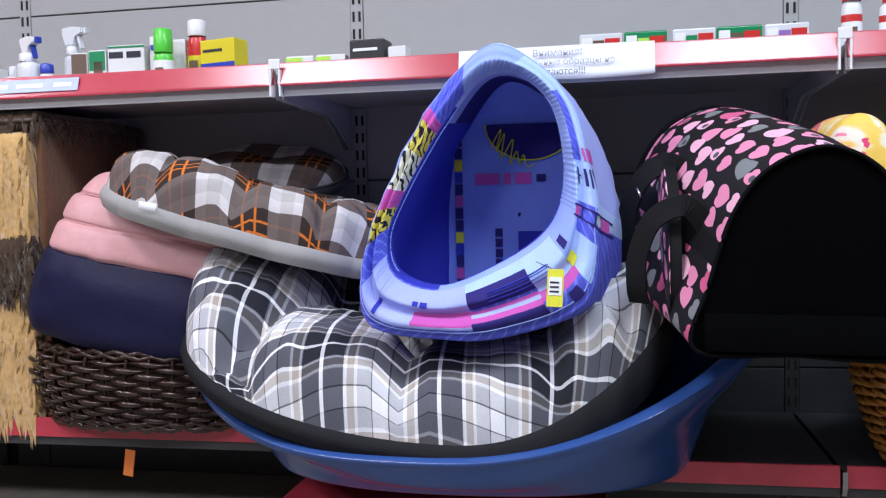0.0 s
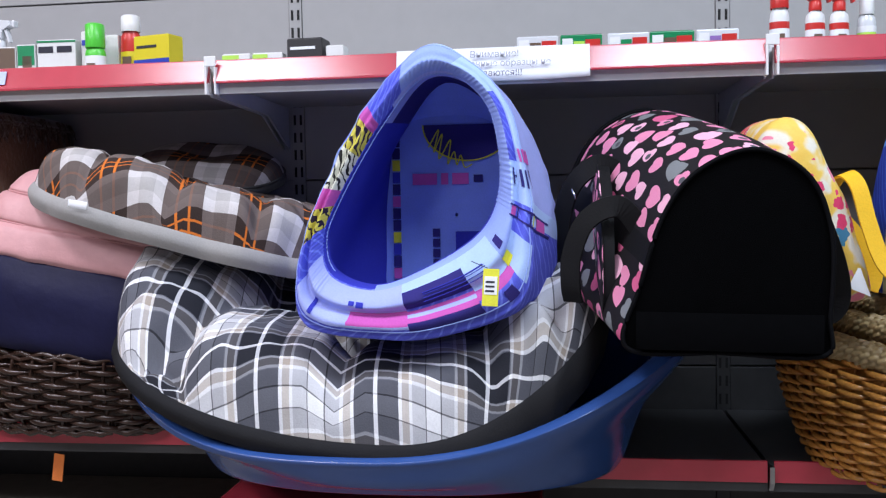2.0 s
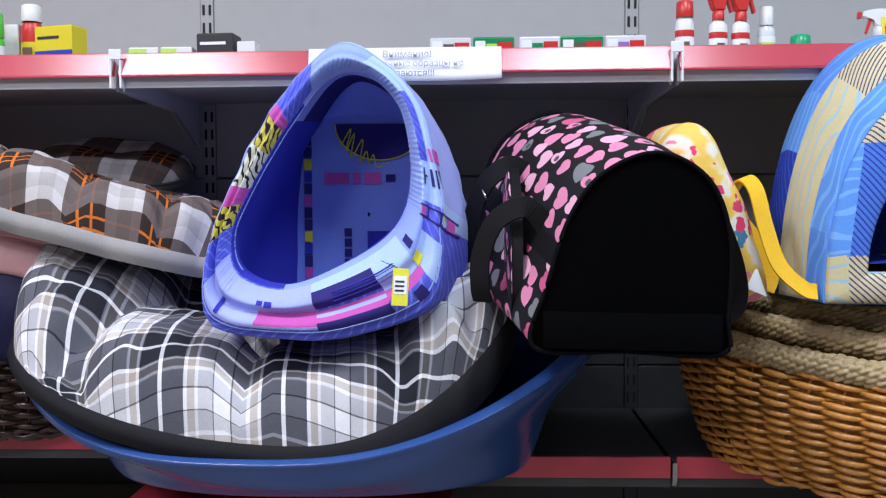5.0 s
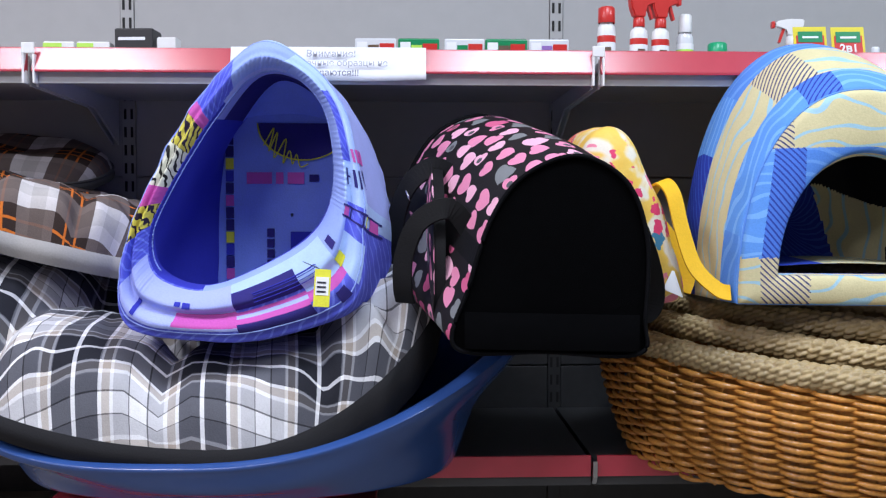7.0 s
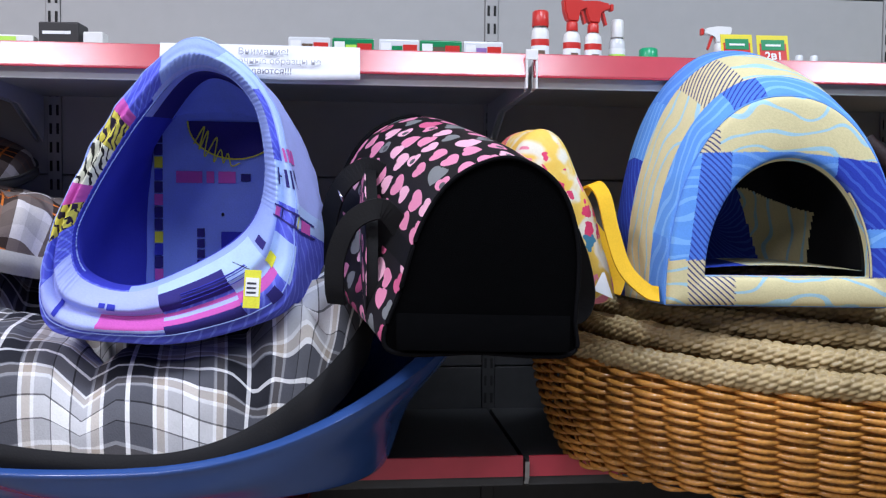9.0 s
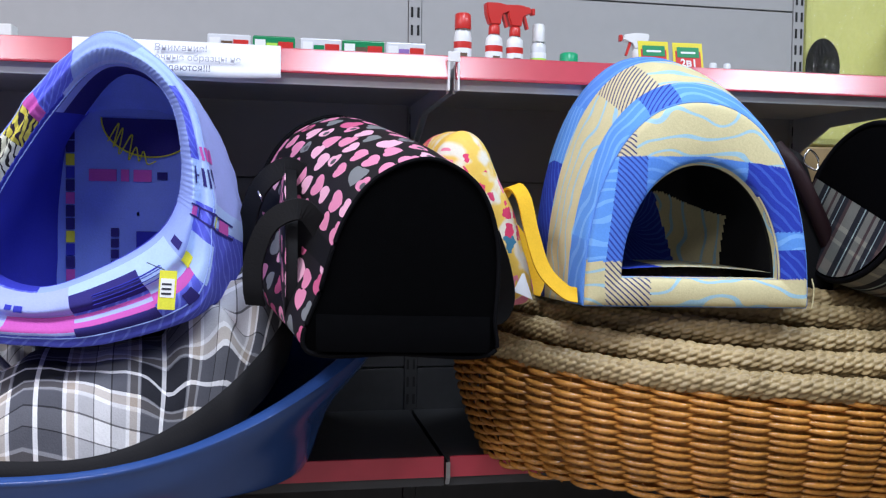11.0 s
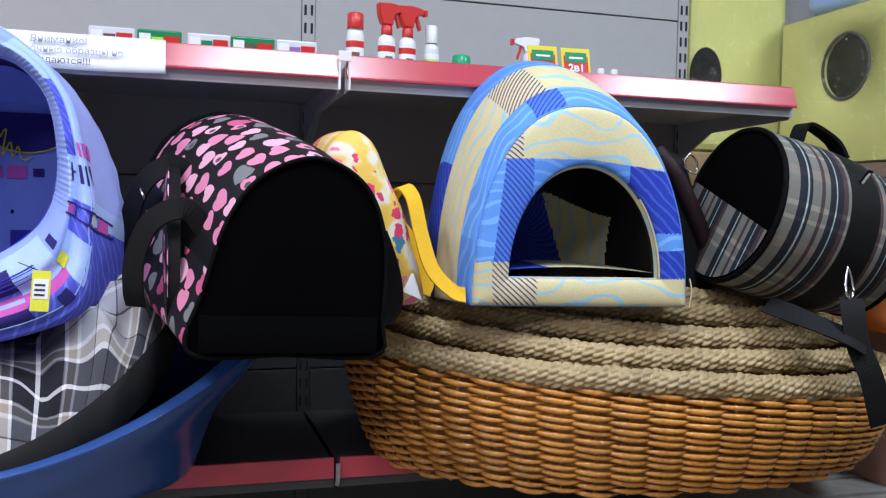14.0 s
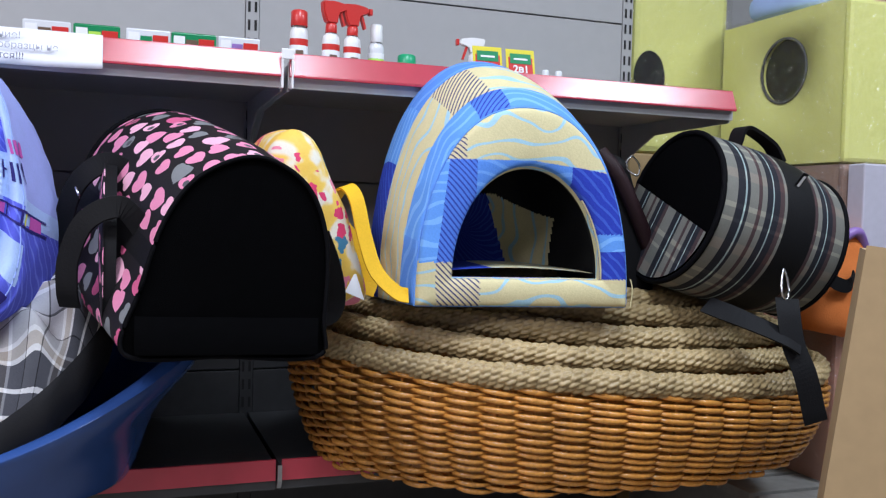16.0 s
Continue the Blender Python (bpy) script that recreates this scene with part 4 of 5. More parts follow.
def woven_basket(cx, cy, top, bot, z0, ztop, rows, stakes, rod, mat, label, rows_amp=0.006, per=12):
    """A basket of upright stakes with rods woven in front of one and behind the next."""
    th = empty("wicker_basket", pose(cx, cy, z0), label, "basket", "wicker baskets")
    n = stakes * per
    t = np.arange(n) / n * 2 * np.pi
    for k in range(rows):
        f = (k + 0.5) / rows
        g = belly(f)
        a, b = bot[0] + (top[0] - bot[0]) * g, bot[1] + (top[1] - bot[1]) * g
        front = 0.5 + 0.5 * np.cos(np.arange(n) / per * np.pi + np.pi * (k % 2))
        w = rows_amp * (1 - 2 * (1 - front) ** 1.5)
        x, y = (a + w) * np.cos(t), (b + w) * np.sin(t)
        zt = ztop(x + cx, y + cy) - z0
        slant = np.sin(np.arange(n) / per * np.pi + np.pi * (k % 2))
        z = f * zt + 0.0012 * np.sin(7 * t + k) - 0.28 * rod * slant
        rr = rod * (0.28 + 0.80 * front) * (1 + 0.10 * np.sin(5 * t + 2.1 * k))
        ring_pts = tube(np.stack([x, y, z], 1), rr, 8, True, 0.85)
        sheet("weaver", ring_pts, mat, th)
    for s in range(stakes):
        q = s / stakes * 2 * np.pi
        fs = np.linspace(-0.02, 1.02, 6)
        gs = belly(fs)
        x = (bot[0] + (top[0] - bot[0]) * gs) * math.cos(q)
        y = (bot[1] + (top[1] - bot[1]) * gs) * math.sin(q)
        zt = ztop(x + cx, y + cy) - z0
        sheet("stake", tube(np.stack([x, y, np.clip(fs, 0.005, 2) * zt], 1), rod * 0.6, 5), mat, th)
    th2 = [np.stack([*ell(0, 0, s * bot[0] - 0.012, s * bot[1] - 0.012, 60), np.full(60, 0.004 if s > 0.2 else 0.004)], 1) for s in (0.1, 0.5, 1.0)]
    sheet("bottom", np.array(th2), mat, th)
    gin = np.linspace(0.02, 0.97, 6)
    wall = []
    for f in gin:
        g = belly(f)
        x, y = ell(0, 0, bot[0] + (top[0] - bot[0]) * g - 0.035, bot[1] + (top[1] - bot[1]) * g - 0.035, 60)
        wall.append(np.stack([x, y, f * (ztop(x + cx, y + cy) - z0)], 1))
    sheet("lining", np.array(wall), mat, th)
    return th


def braid(th, cx, cy, z0, a, b, zfun, r, length=0.0215, width=0.0098):
    """A thick plaited rope round the mouth of a basket: strands cross over and under."""
    per = 2 * math.pi * math.sqrt((a * a + b * b) / 2)
    n = int(per / 0.0026)
    t = np.arange(n) / n * 2 * np.pi
    x, y = a * np.cos(t), b * np.sin(t)
    P = np.stack([x, y, zfun(x + cx, y + cy) - z0], 1)
    P[:, 2] += 0.0025 * np.sin(5 * t + a * 40)
    sides = 64
    S, A = np.meshgrid(np.arange(n) * per / n, np.arange(sides) / sides * 2 * np.pi * r, indexing="ij")
    lay = math.radians(34)
    along, over = (S * math.cos(lay) + A * math.sin(lay)) / length, (A * math.cos(lay) - S * math.sin(lay)) / width
    row = np.floor(over)
    along = along + 0.5 * row + 0.12 * np.sin(row * 7.3)
    fu, fv = along - np.floor(along), over - row
    h = (1 - np.abs(2 * fu - 1) ** 3) ** 0.6 * (1 - (2 * fv - 1) ** 2) ** 0.5
    h = h * (0.80 + 0.20 * np.sin(np.floor(along) * 12.9 + row * 4.7)) * (1.0 - 0.25 * fu)
    d = np.roll(P, -1, 0) - np.roll(P, 1, 0)
    d /= np.linalg.norm(d, axis=1)[:, None]
    aa = np.cross(d, [0, 0, 1.0])
    aa /= np.linalg.norm(aa, axis=1)[:, None]
    bb = np.cross(aa, d)
    g = np.arange(sides) / sides * 2 * np.pi - 0.5 * np.pi
    R = (r * 0.71 + 0.0090 * h)[..., None]
    out = P[:, None] + R * (np.cos(g)[None, :, None] * aa[:, None] + np.sin(g)[None, :, None] * bb[:, None])
    return sheet("braided_rim", np.concatenate([out, out[:1]]), ROPE, th, label="thick braided seagrass rope rim")


BX, BY = 1.625, -0.425


def rim_height(k):
    return lambda x, y: 0.697 + 0.034 * min(k, 3) + 0.020 * max(k - 3, 0) - 0.058 * (x - 1.62) + 0.05 * (y + 0.43)


big = woven_basket(BX, BY, (0.565, 0.388), (0.525, 0.362), 0.4875, lambda x, y: rim_height(0)(x, y) - 0.016, 27, 56, 0.0047, WILLOW, "large oval honey-coloured wicker pet basket with a braided rim", 0.0110)
braid(big, BX, BY, 0.4875, 0.572, 0.392, rim_height(0), 0.0245)
for k in (1, 2, 3, 4, 5):
    ins = empty("wicker_basket", pose(BX + 0.004 * k, BY + 0.003 * k, 0.50 + 0.03 * k), "oval wicker basket nested inside the larger ones, braided rim showing", "basket", "wicker baskets")
    a, b = 0.572 - 0.049 * k, 0.392 - 0.046 * k
    zf = rim_height(k)
    braid(ins, BX + 0.004 * k, BY + 0.003 * k, 0.50 + 0.03 * k, a, b, zf, 0.0235)
    wall = []
    for f in (0.0, 0.4, 0.8, 1.0):
        x, y = ell(0, 0, a * (0.80 + 0.19 * f), b * (0.80 + 0.19 * f), 64)
        wall.append(np.stack([x, y, f * (zf(x + BX, y + BY) - 0.50 - 0.03 * k)], 1))
    sheet("woven_wall", np.array(wall), WILLOW, ins, caps=(True, False))

dark = woven_basket(-0.325, -0.31, (0.325, 0.235), (0.30, 0.205), 0.538, lambda x, y: 0.685 + 0.03 * (x + 0.325) * -1, 13, 44, 0.0058, DARKWILLOW, "low oval dark brown wicker basket under a nest", 0.0060)
xx, yy = ell(0, 0, 0.325, 0.235, 160)
for k in range(2):
    w = 0.004 * np.cos(np.arange(160) / 160 * 2 * np.pi * 40 + k * np.pi)
    sheet("rim_rod", tube(np.stack([xx * (1 + w), yy * (1 + w), 0.152 + 0.008 * k - 0.03 * xx + w], 1), 0.0065, 6, True), DARKWILLOW, dark)
    x2, y2 = ell(0, 0, 0.312, 0.217, 160)
    sheet("foot_rod", tube(np.stack([x2 * (1 + w), y2 * (1 + w), 0.008 + 0.008 * k + w], 1), 0.0065, 6, True), DARKWILLOW, dark)

# fur cat house at the far end of the shelf
def fur_block(parent, name, x0, x1, y0, y1, z0, z1, mat, seed, count=900, length=0.03):
    """A rounded block covered with tufts that hang down."""
    bm = bmesh.new()
    add_box(bm, x0, x1, y0, y1, z0, z1, 0.03, None, 3)
    rnd = random.Random(seed)
    for _ in range(count):
        u, z = rnd.random(), rnd.uniform(z0 + 0.01, z1 - 0.005)
        if u < 0.55:
            px, py, nx, ny = rnd.uniform(x0 + 0.01, x1 - 0.005), y0, rnd.uniform(-0.3, 0.3), -1
        else:
            px, py, nx, ny = x1, rnd.uniform(y0 + 0.01, y1 - 0.01), 1, rnd.uniform(-0.3, 0.3)
        w, l = rnd.uniform(0.0025, 0.006), length * rnd.uniform(0.7, 1.6)
        o = Vector((px, py, z)) - Vector((nx, ny, 0)) * 0.006
        tx = Vector((-ny, nx, 0)).normalized() * w
        n = Vector((nx, ny, 0)).normalized()
        tip = o + n * rnd.uniform(0.002, 0.007) + Vector((rnd.uniform(-0.012, 0.012), 0, -l))
        a, b, c, t = bm.verts.new(o - tx), bm.verts.new(o + tx), bm.verts.new(o + n * 0.010 + Vector((0, 0, -l * 0.4))), bm.verts.new(tip)
        bm.faces.new((a, b, c)), bm.faces.new((a, c, t)), bm.faces.new((c, b, t))
    return part(name, bm, mat, parent, smooth=True)


cat = empty("cat_house", pose(-0.80, -0.26, 0.538), "tan long-pile fur cat house with a dark brown band", "cat house")
fur_block(cat, "fur_body", -0.24, 0.225, -0.215, 0.20, 0.0, 0.61, FURTAN, 1, 3800, 0.05)
fur_block(cat, "fur_band", -0.245, 0.232, -0.222, 0.205, 0.27, 0.40, FURBROWN, 2, 1100, 0.045)
bm = box(0.2265, 0.243, -0.19, 0.22, 0.0, 0.625, 0.006)
part("fur_side", bm, CHOC, cat, "dark chocolate brown fur side")
fur_block(cat, "fur_top", -0.25, 0.245, -0.20, 0.22, 0.605, 0.655, FURBROWN, 3, 400)

# ---- triangular foam pet bed with a hooded opening ----
NI = 384
rim_in = np.array([(0.326, 0.842), (0.405, 0.868), (0.488, 0.918), (0.524, 0.975), (0.529, 1.055), (0.508, 1.138), (0.453, 1.187), (0.392, 1.178), (0.331, 1.101), (0.270, 0.995), (0.242, 0.923), (0.258, 0.865)])
rim_out = np.array([(0.331, 0.760), (0.443, 0.765), (0.568, 0.815), (0.590, 0.935), (0.576, 1.045), (0.546, 1.14), (0.490, 1.207), (0.406, 1.242), (0.308, 1.140), (0.236, 1.000), (0.196, 0.870), (0.212, 0.782)])
body_mid = np.array([(0.33, 0.757), (0.45, 0.760), (0.595, 0.80), (0.628, 0.90), (0.612, 1.0), (0.575, 1.10), (0.51, 1.18), (0.42, 1.222), (0.34, 1.13), (0.255, 0.98), (0.20, 0.84), (0.215, 0.76)])
body_back = np.array([(0.38, 0.77), (0.47, 0.77), (0.57, 0.80), (0.59, 0.90), (0.58, 1.0), (0.55, 1.08), (0.49, 1.13), (0.40, 1.14), (0.33, 1.09), (0.27, 0.98), (0.235, 0.86), (0.26, 0.78)])


def at_depth(xz, y_low, y_high):
    """Ring of corners with their depth going from y_low at the foot to y_high at the peak."""
    c = np.asarray(xz)
    f = np.clip((c[:, 1] - 0.74) / 0.5, 0, 1)
    return np.stack([c[:, 0], y_low + (y_high - y_low) * f, c[:, 1]], 1)


crest = 0.62 * rim_in + 0.38 * rim_out
lip = 0.30 * rim_in + 0.70 * rim_out
mid_c = body_mid.mean(0)
inner_mid = mid_c + (body_mid - mid_c) * 0.89
centre = body_back.mean(0)
inner_back = np.array([(0.38, 0.785), (0.47, 0.785), (0.545, 0.80), (0.56, 0.90), (0.557, 1.0), (0.54, 1.08), (0.49, 1.135), (0.40, 1.145), (0.318, 1.12), (0.292, 1.0), (0.287, 0.88), (0.294, 0.797)])
INB = np.array([0.62, 0.975])
rings = [ring(at_depth(*r), NI) for r in ((INB + (inner_back - INB) * 0.968, -0.44, -0.44), (inner_mid, -0.53, -0.50), (0.9 * rim_in + 0.1 * rim_out, -0.655, -0.595), (rim_in, -0.69, -0.62), (0.86 * rim_in + 0.14 * rim_out, -0.725, -0.645), (crest, -0.744, -0.660), (0.47 * rim_in + 0.53 * rim_out, -0.726, -0.655), (0.27 * rim_in + 0.73 * rim_out, -0.746, -0.652), (0.08 * rim_in + 0.92 * rim_out, -0.733, -0.638), (rim_out - [0, 0.004], -0.705, -0.610), (body_mid, -0.52, -0.50), (body_back, -0.345, -0.345))]
# gathered cloth along the rim
IG = rise(rings, 90)
relief = np.array([[noise.noise(Vector(p) * 22) * 0.0035 + noise.noise(Vector(p) * 55) * 0.0012 for p in row] for row in IG])
IG[18:, :, 1] += relief[18:]
IG[55:, :, 0] += relief[55:] * 0.8
q = np.arange(NI) / NI * 12
for v in range(18, 60):
    amp = 0.0026 * math.exp(-((v - 34) / 10) ** 2)
    IG[v, :, 1] += amp * np.sin(np.arange(NI) * 2.1 + 2.0 * np.sin(np.arange(NI) * 0.13)) * ((q > 3) & (q < 11))
ROWV = np.arange(89)
IMATS = [PERI, SKY, ICE, ROYAL, NAVYP, INDIGO, LINING, MAGENTA, YELLOW, SCRIBBLE, YSCRIB]
mi = np.zeros((89, NI), int)
for v in range(89):
    for j in range(NI):
        s = q[j]
        if v < 17:
            mi[v, j] = (2 if v > 13 else 4 if v > 7 else 6) if 5.3 < s < 7.9 else 6 if 2.4 < s <= 5.3 else 5
        elif v < 30:
            mi[v, j] = 2 if 6.0 < s < 7.6 and v > 21 else 4 if 5.6 < s < 7.7 and v < 22 else (0 if v > 24 else 5) if s < 7.0 else 5 if v < 29 else 3
        elif v < 64:
            if s >= 10.35 or s < 0.55:
                mi[v, j] = 2 if v < 60 else 3
                if (s < 0.55 or s > 11.6) and 47 < v < 58:
                    mi[v, j] = 7
            elif s < 2.2:
                mi[v, j] = 1 if v < 35 else 4 if v < 47 else 3 if v < 49 else 7 if v < 51 else 2 if v < 53 else 7 if v < 56 else 4 if v < 62 else 3
                if s > 1.55:
                    mi[v, j] = 1 if v < 50 else 7 if v < 55 else 3
            elif s < 3.2:
                mi[v, j] = 0 if v < 44 else 1 if s < 2.7 else 3
            elif s < 6.2:
                mi[v, j] = 0 if v < 40 else (3 if 3.9 < s < 5.2 and v < 52 else 1)
            elif s < 7.35:
                mi[v, j] = 0
            elif s < 7.95:
                mi[v, j] = 3
            elif s < 8.2:
                mi[v, j] = 7 if s < 8.1 else 10
            elif s < 8.45:
                mi[v, j] = 10
            elif s < 8.95:
                mi[v, j] = 9
            elif s < 9.25:
                mi[v, j] = 7
            elif s < 9.7:
                mi[v, j] = 10
            else:
                mi[v, j] = 3
        else:
            mi[v, j] = 3 if s < 3.0 else 1 if s < 3.3 else 2 if s < 5.6 else 1 if s < 7 else 3 if s < 8.5 else 0 if s < 9.3 else 3
igloo = empty("foam_pet_bed", pose(0.40, -0.53, 0.757), "blue, violet and pink patterned foam pet bed with a pointed hood", "pet bed")
IGM = pose(-0.40, 0.53, -0.757)
sheet("shell", IG, IMATS, igloo, midx=mi, uv=uv_rows(IG), m=IGM, caps=(False, True), label="patchwork of blue printed cloth, gathered along the rim")
bw = sheet("back_panel", np.array([IG[0], IG[0] * 0.5 + IG[0].mean(0) * 0.5, IG[0] * 0.02 + IG[0].mean(0) * 0.98]), LINING, igloo, m=IGM, label="mid-blue printed inner panel")


def print_on(parent, P, v0, v1, u0, u1, mat, off=0.0014, m=None):
    """A printed field that lies on the stretch of surface P between those rows and columns."""
    Q = np.asarray(P)[v0:v1 + 1].take(range(u0, u1 + 1), axis=1, mode="wrap")
    n = np.cross(np.gradient(Q, axis=0), np.gradient(Q, axis=1))
    n /= np.linalg.norm(n, axis=2)[..., None] + 1e-9
    off = off if np.sum(n * (Q - np.asarray(P).reshape(-1, 3).mean(0))) > 0 else -off
    return sheet("print_field", Q + n * off, mat, parent, False, uv=uv_rows(Q, False), m=m)


BPM = IGM @ Matrix(((0.968, 0, 0, 0.62 * 0.032), (0, 1, 0, -0.055), (0, 0, 0.968, 0.975 * 0.032), (0, 0, 0, 1))) @ pose(0, 0, 0)


def back_print(x0, x1, z0, z1, mat, y=-0.3885):
    part("print_field", box(x0, x1, y, y + 0.002, z0, z1), mat, bw, m=bw.matrix_basis.inverted() @ BPM)


for k in range(14):
    back_print(0.302, 0.317, 0.805 + 0.0235 * k, 0.826 + 0.0235 * k, (NAVYP, MAGENTA, NAVYP, INDIGO, YELLOW, NAVYP)[k % 6])
for a, b in ((0.342, 0.390), (0.398, 0.412), (0.420, 0.452)):
    back_print(a, b, 1.012, 1.034, MAGENTA)
for k in range(5):
    back_print(0.380, 0.394, 0.83 + 0.020 * k, 0.846 + 0.020 * k, NAVYP)
back_print(0.425, 0.51, 0.83, 0.92, INDIGO)
back_print(0.315, 0.39, 0.79, 0.812, PERI)
back_print(0.462, 0.480, 1.016, 1.030, NAVYP)
disc = [[(0.452 + r * math.cos(a), -0.3887 - 0.0003 * (r > 0), 1.128 + 0.80 * r * math.sin(a)) for a in np.linspace(math.pi, 2 * math.pi, 40)] for r in (0.0, 0.088)]
sheet("print_field", np.array(disc), NAVYP, bw, False, m=bw.matrix_basis.inverted() @ BPM)
sheet("print_field", tube(np.array([(0.452 + 0.088 * math.cos(a), -0.3895, 1.128 + 0.0704 * math.sin(a)) for a in np.linspace(math.pi, 2 * math.pi, 60)]), 0.0015, 5), YELLOW, bw, m=bw.matrix_basis.inverted() @ BPM)
sheet("print_field", tube(line([(0.375, -0.391, 1.085), (0.395, -0.391, 1.118), (0.385, -0.391, 1.075), (0.402, -0.391, 1.11), (0.395, -0.391, 1.062), (0.418, -0.391, 1.098), (0.412, -0.391, 1.052), (0.425, -0.391, 1.075), (0.43, -0.391, 1.050), (0.438, -0.391, 1.068), (0.445, -0.391, 1.045), (0.46, -0.391, 1.05)], 120), 0.0013, 5), YELLOW, bw, m=bw.matrix_basis.inverted() @ BPM)


def upos(s):
    return int(round(s / 12 * NI))


for s0, s1, v0, v1, mt in ((2.20, 2.38, 44, 51, YELLOW), (2.06, 2.20, 51, 56, YELLOW), (1.88, 2.05, 57, 63, NAVYP), (2.60, 2.78, 33, 38, INDIGO), (2.44, 2.60, 34, 39, MAGENTA), (2.28, 2.44, 35, 40, NAVYP),
                           (3.50, 3.78, 43, 45, NAVYP), (3.50, 3.78, 49, 51, NAVYP), (3.61, 3.67, 45, 49, NAVYP), (3.50, 3.78, 54, 57, NAVYP), (3.50, 3.78, 60, 62, NAVYP), (3.52, 3.80, 68, 71, NAVYP),
                           (3.92, 4.12, 56, 59, MAGENTA), (3.92, 4.14, 61, 65, MAGENTA), (3.92, 4.14, 67, 68, MAGENTA), (3.92, 4.14, 70, 72, MAGENTA),
                           (2.93, 2.97, 40, 76, NAVYP), (3.13, 3.17, 40, 76, NAVYP), (2.97, 3.13, 41, 46, MAGENTA), (2.97, 3.13, 49, 50, NAVYP), (2.97, 3.13, 53, 58, ROYAL), (2.97, 3.13, 61, 63, NAVYP), (2.97, 3.13, 65, 69, YELLOW), (2.97, 3.13, 72, 75, MAGENTA),
                           (11.3, 11.42, 36, 40, INDIGO), (11.47, 11.56, 37, 41, INDIGO), (11.6, 11.68, 38, 41, INDIGO), (11.72, 11.85, 38, 42, INDIGO), (10.95, 11.02, 46, 58, INDIGO), (11.2, 11.25, 52, 58, NAVYP), (4.5, 4.56, 33, 39, INDIGO)):
    print_on(igloo, IG, v0, v1, upos(s0), max(upos(s1), upos(s0) + 1), mt, 0.0012, IGM)
sheet("seam", tube(IG[62], 0.0012, 6, True), PERI, igloo, m=IGM)
sheet("seam", tube(IG[26, upos(3):upos(11)], 0.0016, 5), PERI, igloo, m=IGM)
for k in range(5):
    p = IG[38 + k, upos(0.9):upos(1.9)] + [0, -0.0015, 0.004 * np.sin(k)]
    sheet("print_line", tube(p, 0.0007, 4), INDIGO, igloo, m=IGM)
tg = part("hang_tag", box(-0.0125, 0.0125, -0.001, 0.001, -0.058, 0.0, 0.0006), YELLOW, igloo, "yellow and white hang tag", m=IGM @ pose(0.521, -0.748, 0.872, -8, 3, 0))
part("tag_print", box(-0.010, 0.010, -0.0018, -0.0011, -0.040, -0.012), PAPER, tg)
for k in range(3):
    part("print_bar", box(-0.008, 0.006, -0.0024, -0.0019, -0.036 + 0.007 * k, -0.033 + 0.007 * k), INK, tg)
sheet("tag_string", tube(line([(0.515, -0.747, 0.873), (0.50, -0.752, 0.880), (0.49, -0.748, 0.884)], 8), 0.0007, 4), INK, igloo, m=IGM)

# ---- pet carrier with hearts ----
carrier = empty("pet_carrier", pose(0.80, -0.62, 0.75), "black pet carrier bag printed with pink and grey hearts", "carrier bag")
CM = pose(-0.80, 0.62, -0.75)
NC = 120
arch = np.array([(0.722, 0.757), (0.86, 0.750), (0.998, 0.746), (1.008, 0.80), (1.010, 0.92), (0.978, 1.005), (0.905, 1.044), (0.825, 1.015), (0.775, 0.95), (0.742, 0.85)])


def arch_ring(y, dx, dz, s=1.0):
    c = arch.mean(0)
    p = c + (arch - c) * s
    return ring(np.stack([p[:, 0] + dx, np.full(len(p), y), p[:, 1] + dz], 1), NC)


body = rise([arch_ring(-0.795, 0, 0, 1.0), arch_ring(-0.72, -0.024, 0.028, 1.015), arch_ring(-0.60, -0.062, 0.060, 1.02), arch_ring(-0.50, -0.094, 0.086, 1.01), arch_ring(-0.43, -0.115, 0.097, 0.98)], 40)
CUV = uv_rows(body)
bmi = np.zeros((39, NC), int)
qc = np.arange(NC) / NC * 10
for v in range(39):
    for j in range(NC):
        s = qc[j]
        bmi[v, j] = 1 if (s < 2.6 or 8.35 < s < 8.75) else 0
sheet("body", body, [HEARTS, BLACK], carrier, midx=bmi, uv=CUV, caps=(False, True), m=CM, label="hearts print on black cloth")
face = np.array([arch_ring(-0.793, 0, 0, s) for s in (0.995, 0.97, 0.6, 0.0)])
face[2:, :, 1] -= 0.006
sheet("mesh_front", face, MESH, carrier, m=CM, label="black mesh netting front")
sheet("front_piping", tube(arch_ring(-0.797, 0, 0, 0.998), 0.0035, 8, True), PIPING, carrier, m=CM)
flap = np.array([[(0.735 + 0.262 * u, -0.806 - 0.003 * math.sin(3.1 * u), 0.757 + 0.055 * w - 0.006 * u) for u in np.linspace(0, 1, 10)] for w in (0, 1)])
sheet("lower_panel", np.concatenate([flap, flap[::-1] + [0, 0.002, 0]]), MESH, carrier, False, m=CM)
sheet("back_piping", tube(arch_ring(-0.435, -0.115, 0.097, 0.985), 0.005, 8, True), PIPING, carrier, m=CM)
hp = line([(0.752, -0.735, 0.925), (0.716, -0.738, 0.965), (0.668, -0.725, 0.945), (0.644, -0.715, 0.89), (0.642, -0.712, 0.84), (0.646, -0.70, 0.815)], 40)
sheet("handle", ribbon(hp, 0.034, 0.003, facing=(-0.45, -1, 0.1)), BLACK, carrier, m=CM, label="wide black webbing handle")
hp = line([(0.73, -0.60, 1.02), (0.69, -0.59, 1.035), (0.648, -0.575, 1.00), (0.628, -0.565, 0.93), (0.635, -0.56, 0.86)], 30)
